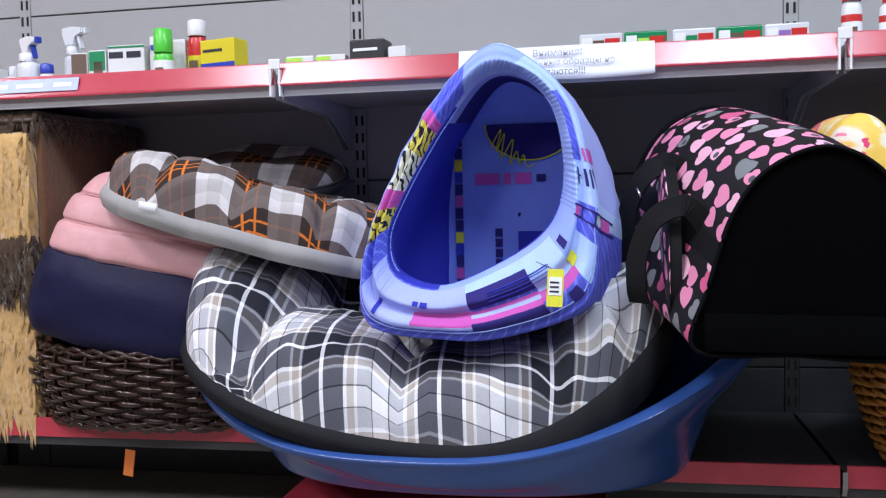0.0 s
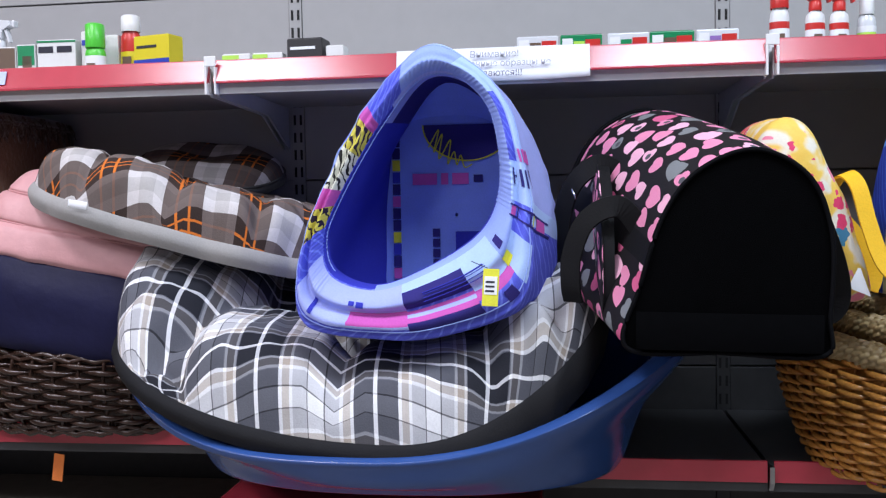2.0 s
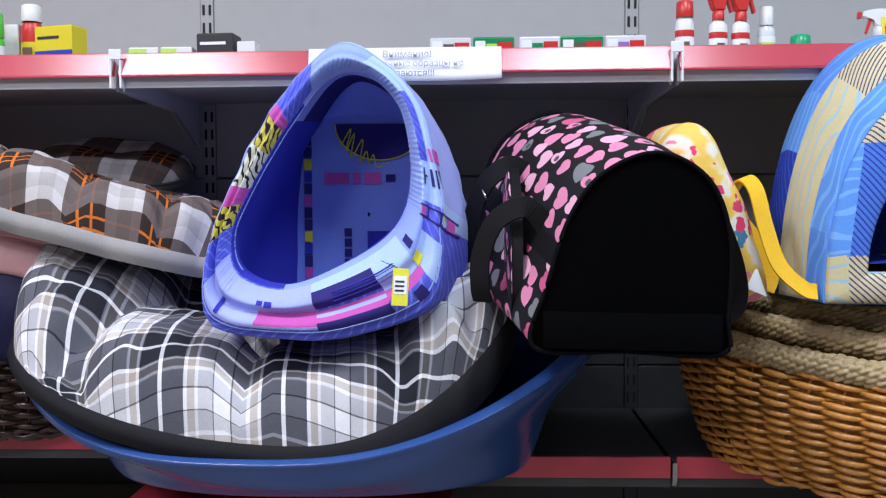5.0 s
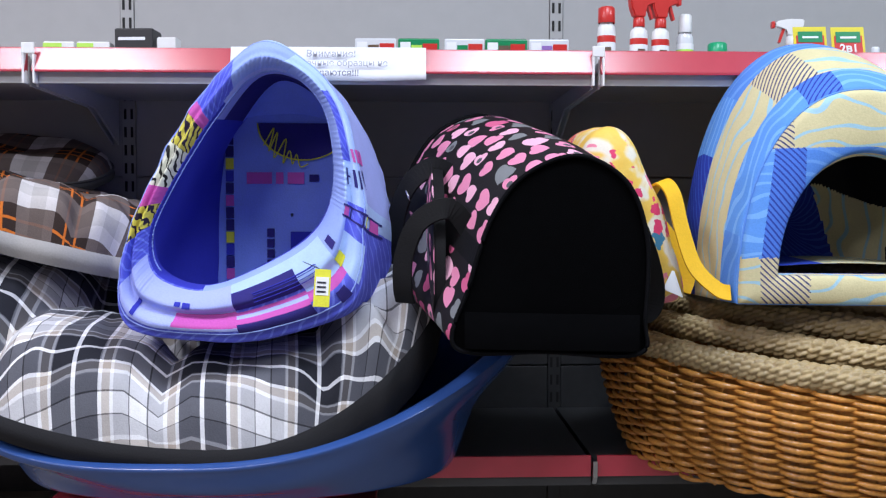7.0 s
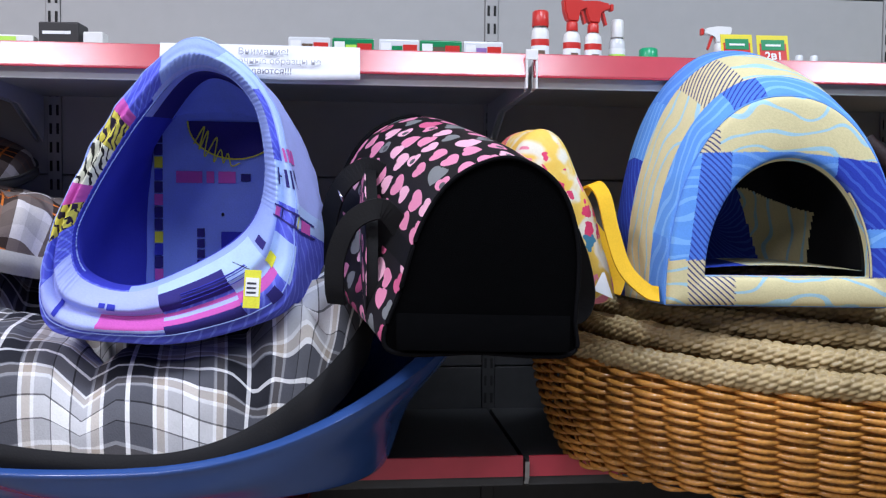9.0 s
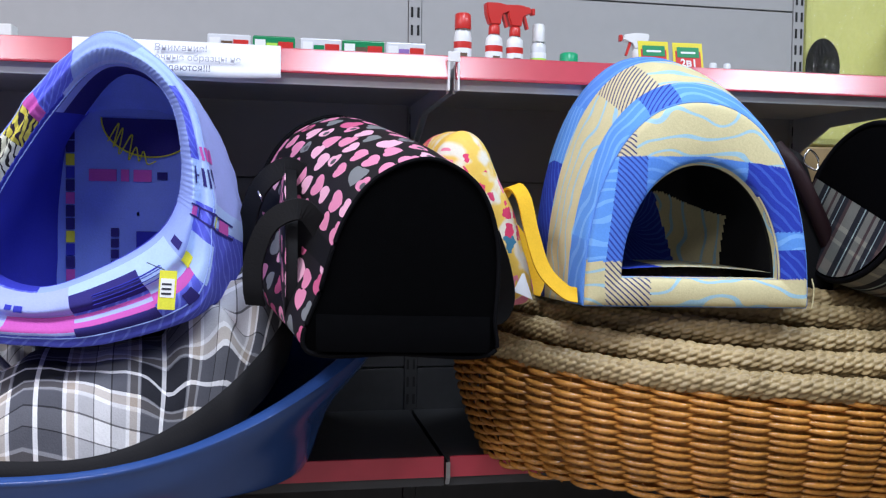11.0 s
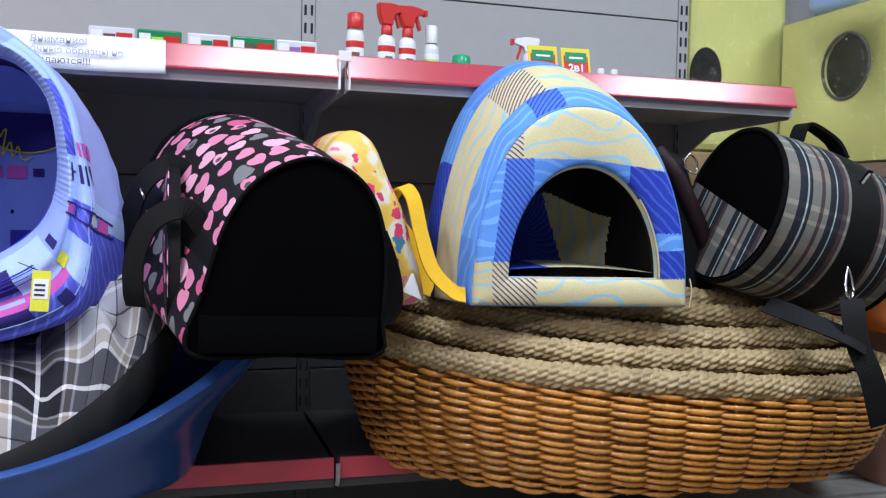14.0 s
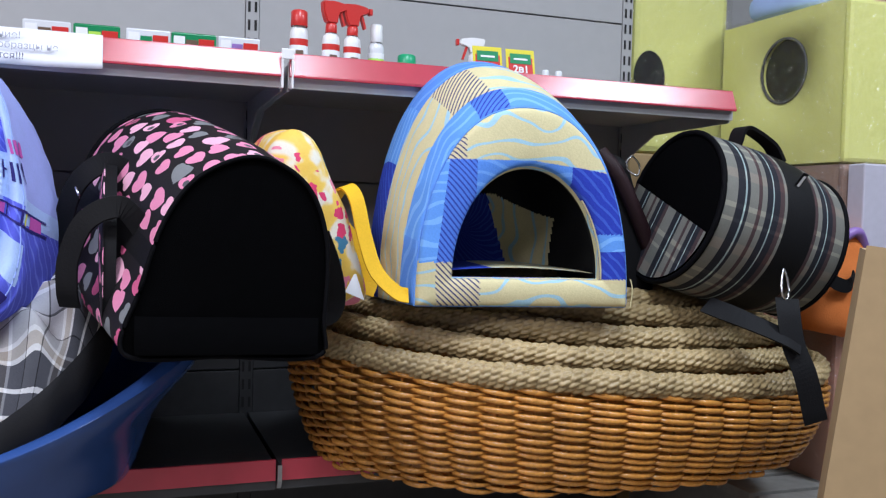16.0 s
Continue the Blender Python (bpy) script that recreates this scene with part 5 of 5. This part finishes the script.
sheet("handle", ribbon(hp, 0.036, 0.003, facing=(-0.6, -1, 0.1)), BLACK, carrier, m=CM, label="wide black webbing handle")
pk = [ring(np.array([(x, y, z) for y, z in ((-0.72, 0.80), (-0.58, 0.82), (-0.48, 0.88), (-0.47, 1.0), (-0.53, 1.045), (-0.62, 1.02), (-0.71, 0.95))]) * 1.0, 48) for x in (0.71, 0.694, 0.690)]
c = pk[2].mean(0)
pk.append(c + (pk[2] - c) * 0.55 + [-0.006, 0, 0])
pk.append(c + (pk[2] - c) * 0.05 + [-0.008, 0, 0])
PK = rise(pk, 14)
pm = np.zeros((13, 48), int)
pm[4:, :] = 1
sheet("side_pocket", PK, [BLACK, HEARTS], carrier, midx=pm, uv=uv_rows(PK), m=CM)
sheet("buckle", tube(ring(np.array([(0.652, -0.60, 0.985), (0.648, -0.59, 0.995), (0.650, -0.575, 0.99), (0.654, -0.585, 0.978)]), 16), 0.002, 6, True), CHROME, carrier, m=CM)
hp = line([(1.005, -0.76, 0.93), (1.028, -0.74, 0.88), (1.042, -0.72, 0.83), (1.035, -0.71, 0.80), (1.010, -0.70, 0.795)], 24)
sheet("shoulder_strap", ribbon(hp, 0.035, 0.004, facing=(-0.2, -1, 0.1)), BLACK, carrier, m=CM)

# ---- yellow flowered bag with a yellow strap ----
fbag = empty("flowered_bag", pose(1.02, -0.55, 0.80), "soft yellow, white and pink flowered bag", "bag")
FM = pose(-1.02, 0.55, -0.80)
wedge = np.array([(0.94, 0.805), (1.03, 0.80), (1.115, 0.81), (1.110, 0.87), (1.082, 0.955), (1.045, 1.045), (1.015, 1.095), (0.975, 1.104), (0.945, 1.06), (0.93, 0.93)])


def wedge_ring(y, s, dx=0.0):
    c = wedge.mean(0)
    p = c + (wedge - c) * s
    return ring(np.stack([p[:, 0] + dx, np.full(len(p), y), p[:, 1]], 1), 80)


FB = wave_rows(rise([wedge_ring(-0.655, 0.05), wedge_ring(-0.652, 0.6), wedge_ring(-0.635, 0.93), wedge_ring(-0.60, 1.0), wedge_ring(-0.50, 0.99, -0.01), wedge_ring(-0.45, 0.85, -0.02), wedge_ring(-0.44, 0.3, -0.02)], 36), 0.006, 16, 2)
sheet("body", FB, FLOWERS, fbag, uv=np.stack([np.concatenate([FB[..., 0], FB[:, :1, 0]], 1) + np.concatenate([FB[..., 1], FB[:, :1, 1]], 1), np.concatenate([FB[..., 2], FB[:, :1, 2]], 1)], -1), caps=(True, True), m=FM)
hp = line([(1.065, -0.60, 0.985), (1.078, -0.625, 1.010), (1.092, -0.645, 0.99), (1.102, -0.665, 0.93), (1.118, -0.685, 0.87), (1.150, -0.70, 0.835), (1.172, -0.70, 0.828)], 40)
sheet("strap", ribbon(hp, 0.030, 0.004, (1, 0.5, 0.35)), YSTRAP, fbag, m=FM, label="bright yellow webbing strap")
hp = line([(1.085, -0.55, 0.95), (1.12, -0.56, 0.90), (1.14, -0.57, 0.85), (1.13, -0.58, 0.82)], 16)
sheet("strap", ribbon(hp, 0.03, 0.004, (1, 0.2, 0.6)), YSTRAP, fbag, m=FM, label="bright yellow webbing strap")
sheet("paper_tag", np.array([[(1.072, -0.665, 0.832), (1.105, -0.668, 0.818)], [(1.088, -0.66, 0.862), (1.092, -0.66, 0.862)], [(1.088, -0.6585, 0.862), (1.092, -0.6585, 0.862)], [(1.072, -0.6635, 0.832), (1.105, -0.6665, 0.818)]]), PAPER, fbag, False, m=FM, label="white paper tag")

# ---- blue and yellow foam pet house ----
house = empty("foam_pet_house", pose(1.362, -0.735, 0.812, 0, 0, -9), "blue and yellow patchwork foam pet house with an arched opening", "pet house")
NH = 360


def hoop(hw, h, y, p=2.0, dx=0.0, z0=0.0):
    """Arch with a flat foot: half width, height, depth; p is 2 for an ellipse, more for a squarer arch."""
    t = np.arange(NH) / NH
    a = np.pi * np.clip((t - 0.22) / 0.78, 0, 1)
    x = np.where(t < 0.22, -hw + 2 * hw * t / 0.22, hw * np.sign(np.cos(a)) * np.abs(np.cos(a)) ** (2 / p))
    z = np.where(t < 0.22, 0, h * np.abs(np.sin(a)) ** (2 / p))
    return np.stack([x + dx, np.full(NH, y), z0 + z], 1)


OUT = rise([hoop(0.188, 0.340, 0.006, 2.22, 0.006), hoop(0.193, 0.348, 0.010, 2.22, 0.006), hoop(0.198, 0.364, 0.030, 2.2, 0.004), hoop(0.204, 0.400, 0.085, 2.2, -0.007), hoop(0.202, 0.433, 0.15, 2.2, -0.026), hoop(0.192, 0.447, 0.215, 2.2, -0.042), hoop(0.170, 0.41, 0.29, 2.2, -0.055), hoop(0.10, 0.23, 0.315, 2.2, -0.06), hoop(0.01, 0.03, 0.317, 2.2, -0.06, 0.1)], 56)
HM = [HB, HY, HBL, HL, HD, HYL, BLACK]
hm = np.zeros((55, NH), int)
tt = np.arange(NH) / NH
for v in range(55):
    for j in range(NH):
        u = tt[j]          # 0.22 right foot, 0.61 top, 1.0 left foot
        if v < 17:
            hm[v, j] = 4 if u < 0.40 else 2 if u < 0.64 else 3 if u < 0.71 else 2 if u < 0.93 else 0
        elif v < 27:
            hm[v, j] = 1 if u < 0.66 else 5 if u < 0.75 else 1
        else:
            hm[v, j] = 2 if u < 0.56 else 0 if u < 0.78 else 2 if u < 0.86 else 4
sheet("shell", OUT, HM, house, midx=hm, uv=uv_rows(OUT), label="blue and yellow patchwork foam shell")
HOLE = hoop(0.1325, 0.194, 0.0, 2.0, 0.0125, 0.047)
mid1 = [HOLE * (1 - s) + hoop(0.188, 0.340, 0.0, 2.22, 0.006) * s for s in (0, 0.06, 0.3, 0.6, 0.9, 1.0)]
FR = rise(mid1, 90)
puffy = np.sin(np.linspace(0, np.pi, 90)) ** 0.5
FR[..., 1] = 0.006 - 0.018 * puffy[:, None]
fm = np.zeros((89, NH), int)
for v in range(89):
    for j in range(NH):
        x, _, z = FR[v, j]
        top_line = 0.249 - 0.14 * max(x - 0.02, 0)
        if z < 0.047 or (z < 0.076 and x < -0.115):
            fm[v, j] = 5 if -0.150 < x < -0.075 else 1
        elif z > top_line:
            fm[v, j] = 5 if x < -0.100 else 1
        elif x > 0.085:
            fm[v, j] = 2 if 0.095 < z < 0.125 else 4
        elif x < -0.082:
            fm[v, j] = 3 if x > -0.158 + 0.12 * z else 2
        else:
            fm[v, j] = 0
sheet("front", FR, HM, house, midx=fm, uv=np.concatenate([FR[..., [0, 2]], FR[:, :1, [0, 2]]], 1), label="padded patchwork front round the arched opening")
IN = rise([HOLE + [0, 0.006, 0], HOLE + [0, 0.035, 0], hoop(0.160, 0.27, 0.06, 2.0, 0.0, 0.03), hoop(0.165, 0.33, 0.16, 2.1, -0.025, 0.02), hoop(0.14, 0.29, 0.26, 2.2, -0.045, 0.02), hoop(0.06, 0.12, 0.275, 2.2, -0.05, 0.08), hoop(0.002, 0.004, 0.276, 2.2, -0.05, 0.13)], 120)
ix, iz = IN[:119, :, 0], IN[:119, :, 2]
# lining is blue and yellow; index 6 paints the shade of roof and right side black
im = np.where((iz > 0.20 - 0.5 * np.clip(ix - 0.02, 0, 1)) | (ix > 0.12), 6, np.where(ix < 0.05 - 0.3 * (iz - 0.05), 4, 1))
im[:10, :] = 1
sheet("inside", IN, HM, house, midx=im, uv=uv_rows(IN), caps=(False, True), label="blue and yellow inner lining, shade at its top and right painted black")
fl = np.array([[(x, y, 0.055 + 0.010 * math.sin(math.pi * (x + 0.16) / 0.32)) for x in np.linspace(-0.15, 0.145, 12)] for y in np.linspace(0.03, 0.25, 8)])
fi = np.zeros((7, 11), int)
fi[:, :] = 1
fi[:, :4] = 4
sheet("inner_pad", fl, HM, house, False, midx=fi, uv=uv_rows(fl, False))
PLAINY, PLAINB = cloth("cream_edging", (0.62, 0.55, 0.32)), cloth("blue_edging", (0.14, 0.32, 0.78))
sheet("edge_piping", tube(HOLE[int(NH * 0.22):int(NH * 0.42)] + [0, -0.002, 0], 0.0022, 5), PLAINY, house)
sheet("seam", tube(hoop(0.189, 0.341, 0.004, 2.22, 0.006), 0.0016, 6, True), PLAINB, house)
sheet("loose_thread", tube(line([(0.197, -0.01, 0.05), (0.200, -0.013, 0.03), (0.197, -0.013, 0.0)], 8), 0.0012, 4), PLAINY, house)

# ---- plaid barrel carrier ----
axis = Vector((0.33, 0.0, -0.085)).normalized()
ax_y = Vector((-axis.y, axis.x, 0)).normalized()
ax_z = axis.cross(ax_y)
barrel = empty("barrel_carrier", Matrix(((axis.x, ax_y.x, ax_z.x, 1.775), (axis.y, ax_y.y, ax_z.y, -0.655), (axis.z, ax_y.z, ax_z.z, 0.978), (0, 0, 0, 1))), "dark grey and green plaid barrel-shaped pet carrier", "carrier bag")
NBR = 96
ab = np.arange(NBR) / NBR * 2 * np.pi


def hoop_x(x, r, fl=1.0):
    return np.stack([np.full(NBR, x), r * np.cos(ab), r * np.sin(ab) * fl], 1)


BB = rise([hoop_x(-0.06, 0.147), hoop_x(-0.04, 0.152), hoop_x(0.08, 0.156), hoop_x(0.16, 0.152), hoop_x(0.225, 0.143), hoop_x(0.242, 0.138)], 36)
bmx = np.zeros((35, NBR), int)
bmx[14:20, :] = 1
bmx[33:, :] = 1
bmx[:2, :] = 1
sheet("body", BB, [BAGPLAID, BLACK], barrel, midx=bmx, uv=uv_rows(BB)[..., ::-1], label="plaid cloth with a black webbing band")
face = np.array([hoop_x(-0.058, 0.145), hoop_x(-0.062, 0.138), hoop_x(-0.064, 0.07), hoop_x(-0.064, 0.002)])
sheet("mesh_front", face, MESH, barrel, label="black mesh round front")
bk = np.array([hoop_x(0.242, 0.138), hoop_x(0.249, 0.10), hoop_x(0.251, 0.002)])
sheet("round_back", bk, BLACK, barrel)
for x, r in ((-0.06, 0.149), (0.240, 0.140)):
    sheet("piping", tube(hoop_x(x, r), 0.0055, 8, True), PIPING, barrel)
cut = math.radians(-38)
half = []
for r in np.linspace(0, 0.143, 6):
    half.append([(-0.0665, r * math.cos(a), r * math.sin(a)) for a in np.linspace(0, math.pi, 30)])
half = np.array(half)
uvh = np.stack([half[..., 1], half[..., 2]], -1)
sheet("front_pocket", half, BAGPLAID, barrel, False, uv=uvh, m=pose(0, 0, 0, 200, 0, 0), label="plaid half-round front pocket")
hp = line([(0.03, -0.02, 0.150), (0.035, -0.02, 0.185), (0.06, -0.02, 0.188), (0.11, -0.02, 0.175), (0.14, -0.02, 0.15)], 24)
sheet("handle", ribbon(hp, 0.042, 0.006, (0, 1, 0)), BLACK, barrel, label="black webbing handle")
part("brand_patch", box(-0.006, 0.006, -0.0008, 0.0008, -0.026, 0.026), BLACK, barrel, "small woven patch", m=pose(0.110, -0.127, 0.091, 0, 0, 0) @ pose(0, 0, 0, 35, 0, 0))
part("print_bar", box(-0.002, 0.003, -0.002, -0.001, -0.018, 0.018), PAPER, barrel, m=pose(0.110, -0.129, 0.093, 0, 0, 0) @ pose(0, 0, 0, 35, 0, 0))
BI = barrel.matrix_basis.inverted()


def to_barrel(P):
    return np.array([[tuple(BI @ Vector(p)) for p in row] for row in P])


cl = line([(1.872, -0.800, 0.905), (1.862, -0.808, 0.885), (1.858, -0.815, 0.862), (1.866, -0.816, 0.850), (1.876, -0.812, 0.862), (1.876, -0.805, 0.890), (1.872, -0.800, 0.905)], 30)
sheet("snap_hook", to_barrel(tube(cl + np.array([-0.012, -0.004, -0.022]), 0.0028, 6)), CHROME, barrel, label="chrome snap hook")
st = line([(1.868, -0.816, 0.852), (1.862, -0.83, 0.82), (1.862, -0.845, 0.77), (1.875, -0.862, 0.72), (1.890, -0.868, 0.66), (1.898, -0.868, 0.635)], 40)
sheet("shoulder_strap", to_barrel(ribbon(st + np.array([-0.012, -0.004, -0.022]), 0.044, 0.004, (1, -0.25, 0.06))), BLACK, barrel, label="hanging black webbing strap")
st = line([(1.74, -0.74, 0.812), (1.78, -0.80, 0.79), (1.83, -0.84, 0.765), (1.86, -0.856, 0.745)], 20)
sheet("shoulder_strap", to_barrel(ribbon(st, 0.045, 0.004, (0.3, 0.6, 0.5))), BLACK, barrel, label="black webbing strap over the rope rims")

# dark red patterned bag squeezed behind the pet house
REDDOT = plaid("black_cloth_red_dots", [(0, (0.02, 0.008, 0.01)), (0.5, (0.35, 0.02, 0.05))], 0.018, None, 0.5)
rb = empty("small_bag", pose(1.705, -0.50, 0.80, 0, -13, -8), "small black bag with a red dotted edge", "bag")
RB = rise([pad(0.035, 0.08, 0.0, 3), pad(0.050, 0.10, 0.02, 3), pad(0.052, 0.10, 0.15, 3), pad(0.045, 0.09, 0.27, 3), pad(0.03, 0.06, 0.30, 3)], 24)
sheet("body", RB, BLACK, rb, caps=(True, True))
sheet("dotted_edge", tube(line([(0.04, -0.10, 0.09), (0.022, -0.107, 0.17), (0.0, -0.10, 0.26), (-0.02, -0.08, 0.31)], 20), 0.016, 8), REDDOT, rb, uv=None)
sheet("ring", tube(ring(np.array([(0.02, -0.10, 0.27), (0.035, -0.10, 0.29), (0.05, -0.095, 0.27), (0.04, -0.10, 0.25)]), 20), 0.002, 6, True), CHROME, rb)

# orange bag behind the barrel
ob_ = empty("orange_bag", pose(2.225, -0.50, 0.72, 0, 10, 0), "orange cloth bag with a black and white edge", "bag")
OB = wave_rows(rise([pad(0.05, 0.05, 0.0, 3), pad(0.075, 0.07, 0.03, 3), pad(0.07, 0.07, 0.15, 3), pad(0.05, 0.06, 0.22, 3), pad(0.02, 0.03, 0.245, 3)], 24), 0.006, 20, 3)
sheet("body", OB, ORANGE, ob_, caps=(True, True))
sheet("edge", tube(line([(-0.05, -0.06, 0.20), (0.0, -0.065, 0.235), (0.05, -0.05, 0.20)], 14), 0.012, 6), LILA, ob_)
sheet("strap", ribbon(line([(-0.075, -0.07, 0.18), (-0.07, -0.085, 0.12), (-0.02, -0.085, 0.11), (0.0, -0.08, 0.14)], 20), 0.03, 0.004, (0.2, 0, 1)), BLACK, ob_)

# ---- boxes at the end of the shelving ----
FILM = bpy.data.materials.new("clear_wrapping_film")
FILM.use_nodes = True
ft = FILM.node_tree
ft.nodes.remove(ft.nodes["Principled BSDF"])
f_clear, f_gloss, f_mix = ft.nodes.new("ShaderNodeBsdfTransparent"), ft.nodes.new("ShaderNodeBsdfGlossy"), ft.nodes.new("ShaderNodeMixShader")
f_gloss.inputs["Roughness"].default_value = 0.12
f_mix.inputs[0].default_value = 0.13
f_noise, f_bump = ft.nodes.new("ShaderNodeTexNoise"), ft.nodes.new("ShaderNodeBump")
f_noise.inputs["Scale"].default_value, f_noise.inputs["Distortion"].default_value = 9, 3.0
f_bump.inputs["Strength"].default_value, f_bump.inputs["Distance"].default_value = 1.0, 0.05
ft.links.new(f_noise.outputs[0], f_bump.inputs["Height"]), ft.links.new(f_bump.outputs[0], f_gloss.inputs["Normal"])
ft.links.new(f_clear.outputs[0], f_mix.inputs[1]), ft.links.new(f_gloss.outputs[0], f_mix.inputs[2])
ft.links.new(f_mix.outputs[0], ft.nodes["Material Output"].inputs["Surface"])


def cat_cube(x0, y0, z0, sx, sy, sz, mat, label, hole=True, seed=1, front_hole=False, folds=True):
    """A cloth-covered cube with a round hole in its side, wrapped in clear film."""
    th = empty("cat_cube", pose(x0, y0, z0), label, "cat cube", "wrapped cat cubes")
    part("cube", box(0.012, sx, 0, sy, 0, sz, 0.012), mat, th)
    n, r = 48, 0.080
    t = np.arange(n) / n * 2 * np.pi
    hc = (sy * 0.45, sz * 0.62)

    def sq(s):
        c, sn = np.cos(t), np.sin(t)
        k = 1 / np.maximum(np.abs(c), np.abs(sn))
        return np.stack([0 * t, sy / 2 + (sy / 2 - 0.002) * c * k * s + 0 * t, sz / 2 + (sz / 2 - 0.002) * sn * k * s], 1)
    inner = np.stack([0 * t, hc[0] + r * np.cos(t), hc[1] + r * np.sin(t)], 1)
    if hole:
        rows = [sq(1.0), inner * 0.3 + sq(1.0) * 0.7, inner, inner + [0.011, 0, 0]]
        sheet("side_panel", np.array(rows), mat, th, label="cloth panel with a round hole")
        sheet("hole", np.array([inner + [0.0108, 0, 0], inner * 0.0 + inner.mean(0) + [0.0108, 0, 0]]), BLACK, th, label="dark round entrance")
        sheet("hole_lining", tube(inner + [-0.001, 0, 0], 0.004, 6, True), DARKGREY, th)
    else:
        sheet("side_panel", np.array([sq(1.0), sq(0.02)]), mat, th)
    if folds:
        film = part("wrapping_film", box(-0.008, sx + 0.004, -0.008, sy + 0.004, 0.001, sz + 0.006, 0.004), FILM, th, "clear shiny wrapping film")
        film.visible_shadow = False
    return th


pal = empty("pallet", pose(2.05, -0.62, 0.0), "grey weathered wooden pallet stand", "pallet")
for k in range(6):
    part("plank", box(0.0, 0.95, 0.115 * k, 0.115 * k + 0.095, 0.335, 0.36, 0.002), PALLET, pal)
for lx in (0.02, 0.45, 0.86):
    part("leg", box(lx, lx + 0.07, 0.0, 0.66, 0.0, 0.335, 0.003), PALLET, pal)
cat_cube(2.27, -0.50, 0.3605, 0.42, 0.46, 0.375, PINKBOX, "salmon cloth cat cube wrapped in film", True, 5)
cat_cube(2.285, -0.485, 0.737, 0.40, 0.44, 0.372, BROWNBOX, "brown cloth cube with pale sides wrapped in film", False, 6)
side = part("lilac_box", box(0, 0.30, 0, 0.05, 0, 0.37, 0.004), LILAC, None, "", False, pose(2.30, -0.545, 0.737))
tagged(side, "pale lilac box standing before the brown cube", "box")
cat_cube(2.285, -0.485, 1.111, 0.41, 0.445, 0.385, YBOX, "yellow-green cloth cat cube wrapped in clear film", True, 7)
stand = part("tall_carton", box(2.03, 2.33, 0.02, 0.40, 0.0, 1.15, 0.006), CARD)
tagged(stand, "tall plain brown carton at the end of the shelving", "carton")
c2 = empty("cat_cube", pose(2.028, 0.01, 1.1505), "yellow-green cloth cat cube in film, further back", "cat cube", "wrapped cat cubes")
part("cube", box(0, 0.31, 0, 0.38, 0, 0.46, 0.02), YBOX, c2)
n = np.arange(40) / 40 * 6.28318
inn = np.stack([0.052 + 0.05 * np.cos(n), 0 * n - 0.002, 0.205 + 0.075 * np.sin(n)], 1)
sheet("hole", np.array([inn, inn * 0.0 + inn.mean(0) - [0, 0.001, 0]]), BLACK, c2, label="dark round entrance")
film = part("wrapping_film", box(-0.006, 0.316, -0.008, 0.386, 0.001, 0.466, 0.004), FILM, c2, "clear shiny wrapping film")
film.visible_shadow = False

# things lying on top of the cubes
for x, y, z, mt, lab in ((2.40, -0.20, 1.5015, SKY, "pale blue soft pet bed on the wrapped cube"), (2.58, -0.30, 1.5015, PINK, "pink soft pet bed on the wrapped cube")):
    th = empty("soft_bed", pose(x, y, z), lab, "pet bed")
    sheet("padding", wave_rows(rise([pad(0.07, 0.09, 0.0, 3), pad(0.10, 0.12, 0.02, 3), pad(0.10, 0.12, 0.06, 3), pad(0.06, 0.08, 0.085, 3), pad(0.01, 0.01, 0.08, 3)], 20), 0.004, 18, 2), mt, th, caps=(True, True))

# cardboard carton close to the camera
cb = empty("carton", pose(1.600, -1.10, -0.012, 0, 0, -42) @ pose(0, 0, 0, 0, 6.5, 0), "open brown cardboard carton in the aisle", "carton")
part("body", prism([(0, 0.03), (0.22, 0.03), (0.22, 0.95), (0, 0.95)], 0.004, 0.45), CARD, cb)
part("flap", prism([(-0.004, 0.35), (0.0, 0.35), (0.0, 0.958), (-0.004, 0.958)], 0.0, 0.45), CARD, cb, m=pose(0.0, 0, 0, 0, 0, 0))
part("edge", prism([(-0.004, 0.015), (0.22, 0.015), (0.22, 0.3495), (-0.004, 0.3495)], 0.0, 0.0035), CARD, cb)
